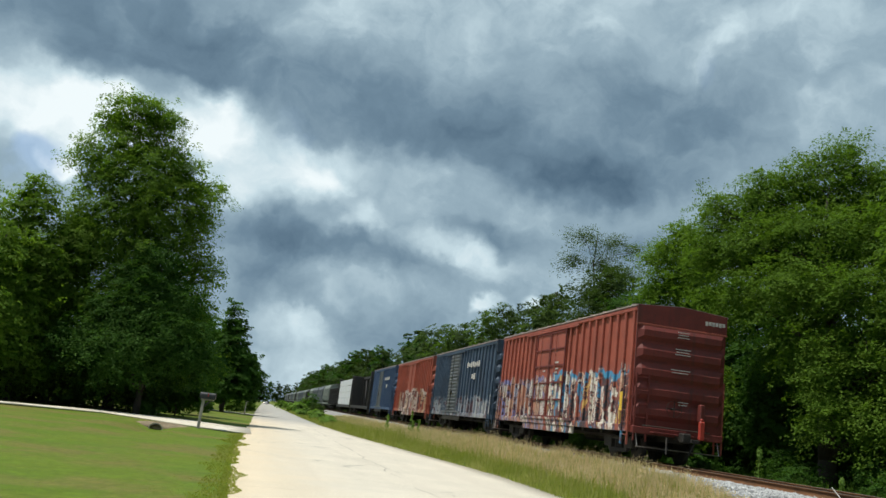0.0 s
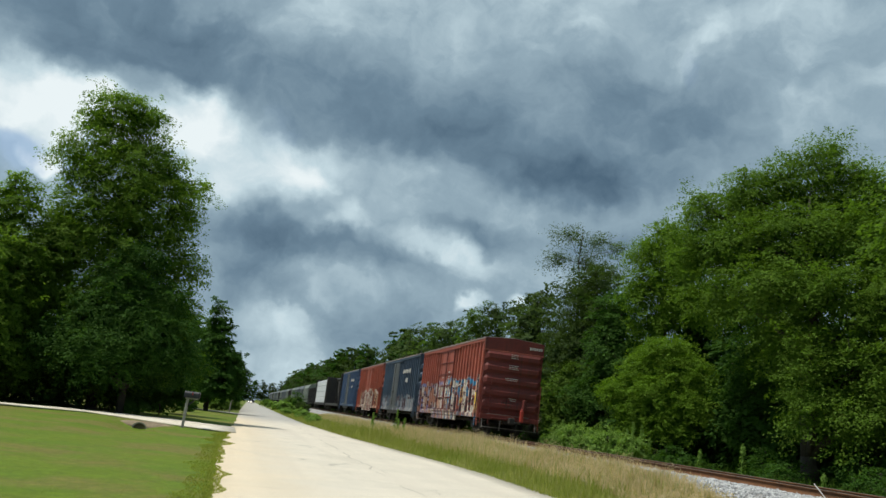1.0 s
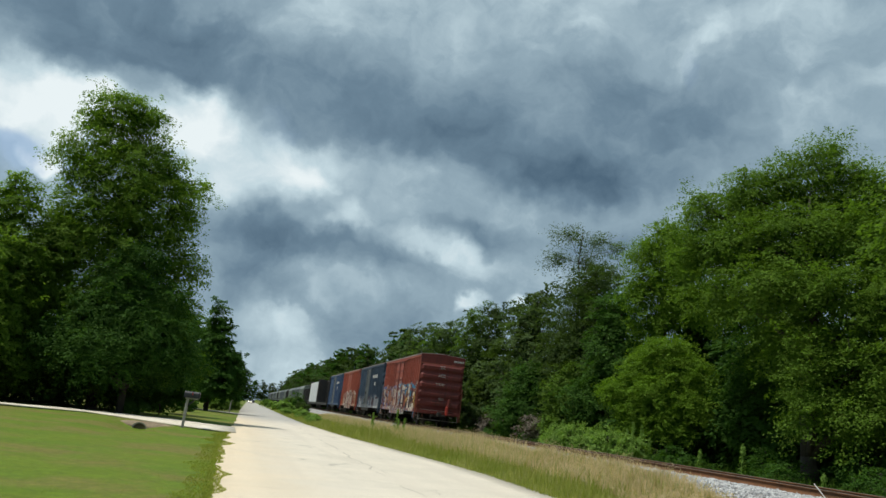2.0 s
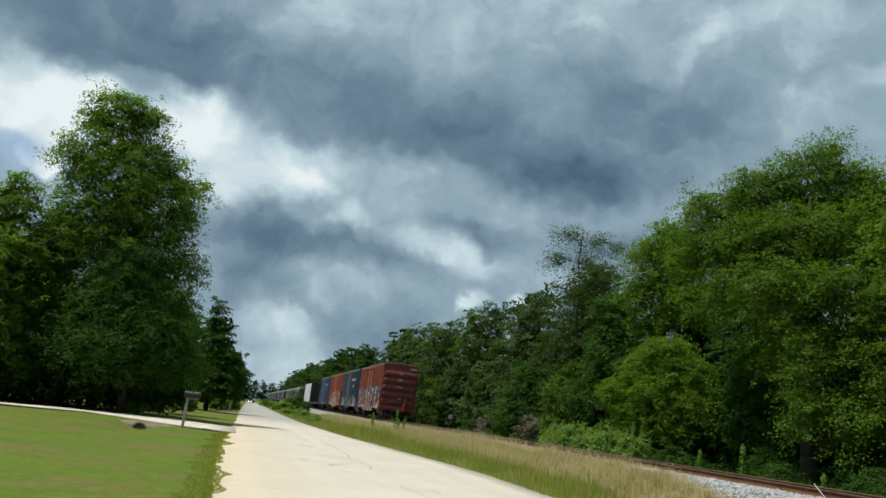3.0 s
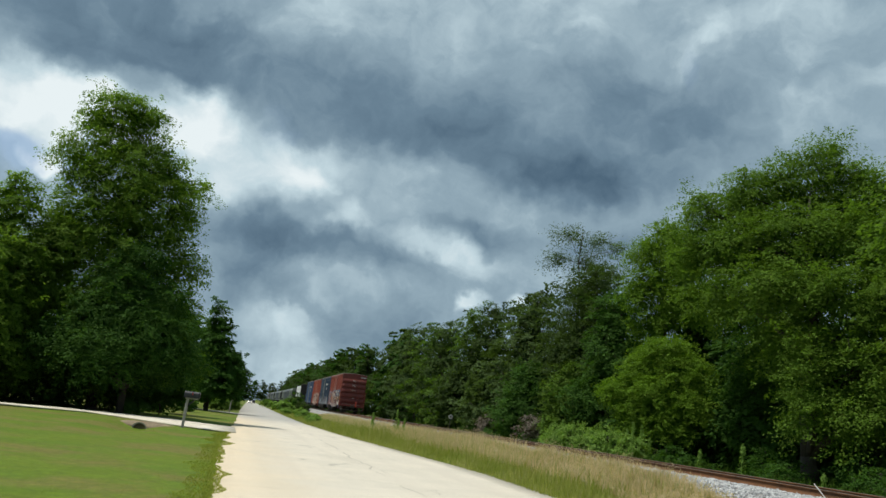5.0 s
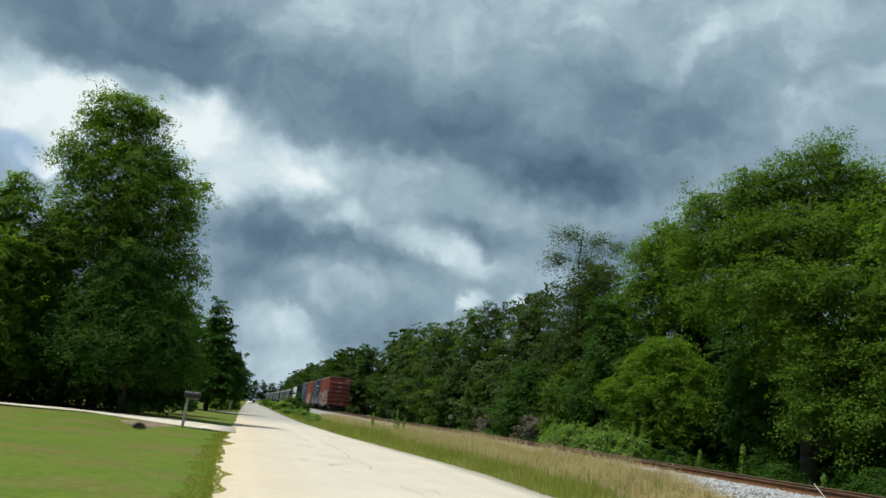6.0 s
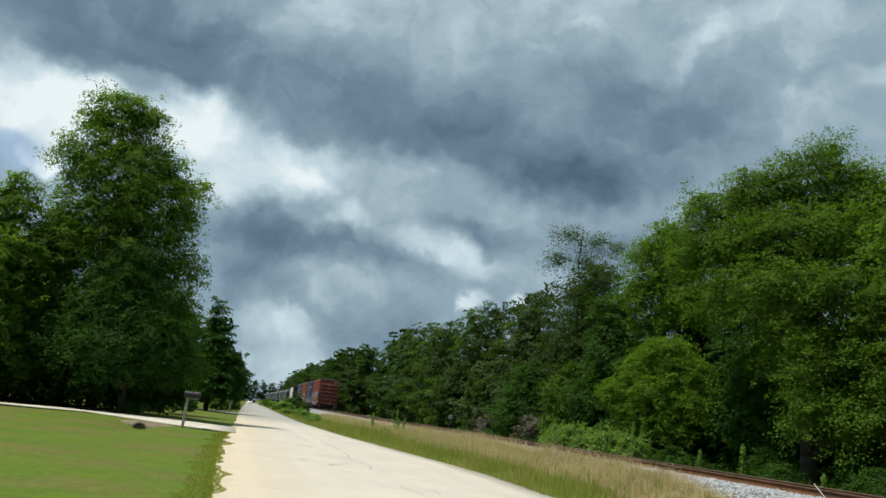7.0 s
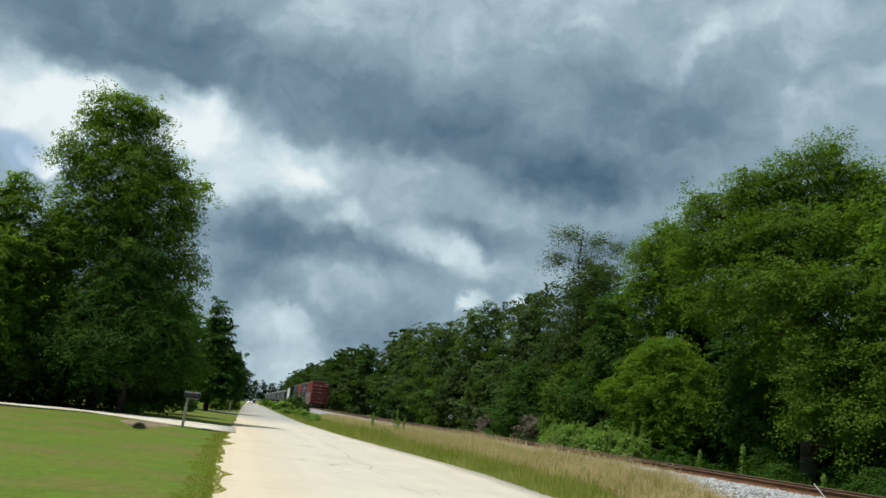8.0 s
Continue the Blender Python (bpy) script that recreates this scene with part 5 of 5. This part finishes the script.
for k in range(19):
    p = (P_PALE, P_GREY, P_GREY, P_PALE, P_BLACK)[k % 5]
    lab = {"pale_green_grey_paint": "pale grey-green covered hopper car", "grey_paint": "grey covered hopper car", "black_paint": "dark covered hopper car"}[p.name]
    TRAIN.append((hopper(lab, 16.4, p), off))
    off += 17.6


# ---------------------------------------------------------------- mailbox, culvert, signs, small things
M_WOODGREY = surface("weathered_post_wood", (0.36, 0.34, 0.31), (0.24, 0.22, 0.2), 0.9, 2.0, 14.0, 0.6, stretch=(1, 1, 0.2))
M_BOX = surface("black_mailbox_enamel", (0.025, 0.026, 0.03), (0.04, 0.04, 0.045), 0.45, 3.0, 30.0, 0.1)
M_CONCRETE = surface("culvert_concrete", (0.36, 0.33, 0.28), (0.26, 0.23, 0.19), 0.9, 2.0, 20.0, 0.5)


def mailbox():
    t = thing("mailbox", pose(-2.55, 37.2, 0.0, rz=-6), "black roadside mailbox on a leaning grey wooden post", "mailbox")
    part("post", slab(bmesh.new(), -0.055, 0.055, -0.055, 0.055, -0.3, 1.25, 0.01, turn=pose(0, 0, 0, 0, 1.0, 0)), M_WOODGREY, t, "weathered grey wooden post")
    part("bracket", slab(bmesh.new(), -0.1, 0.45, -0.05, 0.05, 1.18, 1.25, 0.01), M_WOODGREY, t)
    part("brace", rod(bmesh.new(), (0.05, 0, 0.9), (0.32, 0, 1.19), 0.03, sides=6), M_BOX, t)
    bm = bmesh.new()
    prof = [(-0.13, 1.25), (0.13, 1.25), (0.13, 1.40)] + [(0.13 * math.cos(a), 1.40 + 0.12 * math.sin(a)) for a in (0.5, 1.0, 1.57, 2.14, 2.64)] + [(-0.13, 1.40)]
    rings = [[bm.verts.new((x, a, b)) for a, b in prof] for x in (-0.14, 0.5)]
    for i in range(len(prof)):
        j = (i + 1) % len(prof)
        bm.faces.new((rings[0][i], rings[0][j], rings[1][j], rings[1][i]))
    for q in rings:
        bm.faces.new(q)
    box = part("box", bm, M_BOX, t, "black enamelled mailbox")
    part("door", block(0.5, 0.515, -0.125, 0.125, 1.26, 1.5, bevel=0.005), M_BOX, box)
    part("flag", block(0.2, 0.24, -0.16, -0.135, 1.36, 1.5), M_FLASHER, box)
    return t


box_near = mailbox()
tagged(copy_thing(box_near, pose(-1.7, 86, 0, rz=10)), "black mailbox on a post by the second drive")


def culvert():
    t = thing("culvert", pose(-4.2, 36.55, -0.2), "dark culvert pipe mouth under the sandy drive", "culvert")
    bm = bmesh.new()
    n = 20
    ring = []
    for y, rr in ((0, 0.3), (0, 0.24), (4.5, 0.24), (4.5, 0.3)):
        ring.append([bm.verts.new((rr * math.cos(i * 2 * math.pi / n), y, rr * math.sin(i * 2 * math.pi / n) * 0.8)) for i in range(n)])
    for k in range(3):
        for i in range(n):
            bm.faces.new((ring[k][i], ring[k][(i + 1) % n], ring[k + 1][(i + 1) % n], ring[k + 1][i]))
    part("pipe", bm, M_CONCRETE, t, smooth=False)
    bm = bmesh.new()
    bmesh.ops.create_icosphere(bm, subdivisions=3, radius=1, matrix=Matrix.LocRotScale((0.2, 0.75, 0.0), None, (1.5, 0.6, 0.27)))
    for v in bm.verts:
        v.co += Vector((0, 0.06, 0.04)) * noise.noise(v.co * 4)
    part("earth_bank", bm, M_SOIL, t, "bare brown earth bank over the pipe", True)


culvert()


def round_sign():
    x, y = 14.5, 59.6
    z = rail_top(y) - 0.22
    t = thing("track_sign", pose(x, y, z), "small round white trackside sign on a thin post", "sign")
    part("post", rod(bmesh.new(), (0, 0, -0.3), (0, 0, 0.95), 0.025, sides=8), M_STEEL, t)
    bm = bmesh.new()
    bmesh.ops.create_cone(bm, cap_ends=True, segments=20, radius1=0.17, radius2=0.17, depth=0.015, matrix=pose(0, -0.035, 1.05, rx=90))
    part("disc", bm, M_MARK, t, "white disc")
    bm = bmesh.new()
    bmesh.ops.create_cone(bm, cap_ends=True, segments=16, radius1=0.06, radius2=0.06, depth=0.01, matrix=pose(0, -0.048, 1.05, rx=90))
    part("emblem", bm, M_STEEL, t)


round_sign()
stick = thing("marker_stick", pose(11.0, 14.5, 0.62), "pale thin stick leaning beside the rail", "stick")
part("shaft", rod(bmesh.new(), (0.1, -0.25, 0.2), (-0.02, 0.05, 0.52), 0.012, sides=6), M_MARK, stick)



def tall_weed(x, y, h, seed, label="tall pale-green flowering weed above the dry grass", group="tall weeds on the verge"):
    """A tall roadside weed: one stem, narrow leaves, a pale flower head."""
    q = np.random.default_rng(seed)
    z = height(x, y)
    t = thing("tall_weed", pose(x, y, z - 0.02), label, "weed", group)
    part("stem", rod(bmesh.new(), (0, 0, 0), (0.05, 0.02, h), 0.018, 0.008, 6), M_WEED, t)
    n = 60
    f = q.random(n)
    a = q.uniform(0, 6.28, n)
    rad = 0.12 * (1.1 - f)
    c = np.stack([rad * np.cos(a) + 0.05 * f, rad * np.sin(a), h * (0.25 + 0.65 * f)], 1)
    part("leaves", leaves_mesh("leaves", c, np.stack([np.cos(a), np.sin(a), f * 0], 1), 0.045, q, 3.2), M_WEED, t)
    n = 90
    g = q.random(n)
    a = q.uniform(0, 6.28, n)
    rad = 0.07 * np.sin(g * 3.0 + 0.1)
    c = np.stack([rad * np.cos(a) + 0.05, rad * np.sin(a) + 0.02, h * (0.72 + 0.33 * g)], 1)
    part("flower_head", leaves_mesh("flower_head", c, np.stack([np.cos(a), np.sin(a), g * 0], 1), 0.04, q, 2.2), M_WEED, t, "pale feathery flower head")


for i, (x, y, h) in enumerate([(9.3, 63, 1.1), (9.3, 52.7, 1.45), (9.25, 49.6, 1.0), (9.2, 51.4, 0.9), (8.9, 60, 0.9)]):
    tall_weed(x, y, h, 400 + i)
rw = random.Random(77)
for i in range(36):
    y = 31.2 + 11 * rw.random() if i < 32 else 17 + 14 * rw.random()
    tall_weed(15.1 + 1.0 * rw.random(), y, rw.uniform(1.2, 1.75) if i < 32 else rw.uniform(0.7, 1.3), 430 + i, "light-green upright weed beside the ballast", "weeds beyond the track")


M_GLASS_DARK = surface("dark_windscreen", (0.02, 0.024, 0.028), (0.03, 0.034, 0.04), 0.12, 3.0, 10.0, 0.0, spec=0.6)
M_TYRE = surface("tyre_rubber", (0.025, 0.025, 0.025), (0.04, 0.038, 0.036), 0.85, 3.0, 30.0, 0.2)


def glow(name, colour, power):
    m = bpy.data.materials.new(name)
    m.use_nodes = True
    p = m.node_tree.nodes["Principled BSDF"]
    p.inputs["Emission Color"].default_value, p.inputs["Emission Strength"].default_value = (*colour, 1), power
    return m


M_HEADLIGHT = glow("lit_headlamp", (1.0, 0.86, 0.6), 5.0)


def car_on_road(label, p, lit, tall=1.45):
    """A car seen head-on from far away: lower body, cabin, windscreen, wheels, lamps."""
    t = thing("car", pose(0, 0, 0), label, "car", "cars on the road")
    body = bmesh.new()
    slab(body, -0.9, 0.9, 0, 4.5, 0.28, 0.86, 0.1)
    part("body", body, p, t)
    cab = bmesh.new()
    prof = [(1.1, 0.84), (1.9, tall), (3.6, tall), (4.3, 0.84)]
    a = [cab.verts.new((-0.8, y, z)) for y, z in prof] + []
    b = [cab.verts.new((0.8, y, z)) for y, z in prof]
    cab.faces.new(a)
    cab.faces.new(b[::-1])
    for i in range(4):
        cab.faces.new((a[i], a[(i + 1) % 4], b[(i + 1) % 4], b[i]))
    cabin = part("cabin", cab, p, t)
    wind = bmesh.new()
    vs = [wind.verts.new(v) for v in ((-0.68, 1.14, 0.90), (0.68, 1.14, 0.90), (0.62, 1.80, tall - 0.06), (-0.62, 1.80, tall - 0.06))]
    wind.faces.new(vs)
    bmesh.ops.solidify(wind, geom=wind.faces[:], thickness=0.02)
    part("windscreen", wind, M_GLASS_DARK, cabin)
    part("bumper", block(-0.88, 0.88, -0.06, 0.1, 0.32, 0.55, bevel=0.03), M_TYRE, t)
    for s in (-1, 1):
        part("headlight", block(s * 0.84, s * 0.55, -0.03, 0.05, 0.62, 0.78, bevel=0.02), M_HEADLIGHT if lit else P_GREY, t, "lit headlight" if lit else "")
        for y in (0.85, 3.6):
            part("wheel", rod(bmesh.new(), (s * 0.92, y, 0.32), (s * 0.7, y, 0.32), 0.32, sides=16), M_TYRE, t)
    return t


silver = car_on_road("pale silver car with lit headlights on the road", P_WHITE, True)
dark = car_on_road("dark car following on the far road", P_BLACK, False, 1.7)


# ---------------------------------------------------------------- what moves
def motions():
    def place(t):
        return 24.5 + 15.9 * t + 0.12 * t * t
    tilt = math.degrees(math.atan(0.0030))
    for car, off in TRAIN:
        rows = []
        for k in range(9):
            y = place(k) + off
            rows.append((k, pose(TRACK_X, y, rail_top(y), tilt)))
        walk(car, rows)
    walk(silver, [(0, pose(0.7, 420, 0.04)), (4, pose(0.7, 370, 0.04)), (8, pose(0.7, 330, 0.04))])
    walk(dark, [(0, pose(2.2, 470, 0.04)), (4, pose(2.2, 420, 0.04)), (8, pose(2.2, 375, 0.04))])
    for w in AXLES[:16]:
        base = w.matrix_basis.copy()
        walk(w, [(k / FPS, base @ pose(0, 0, 0, -math.degrees((place(k / FPS) - place(0)) / 0.42))) for k in range(8 * FPS + 1)])


motions()
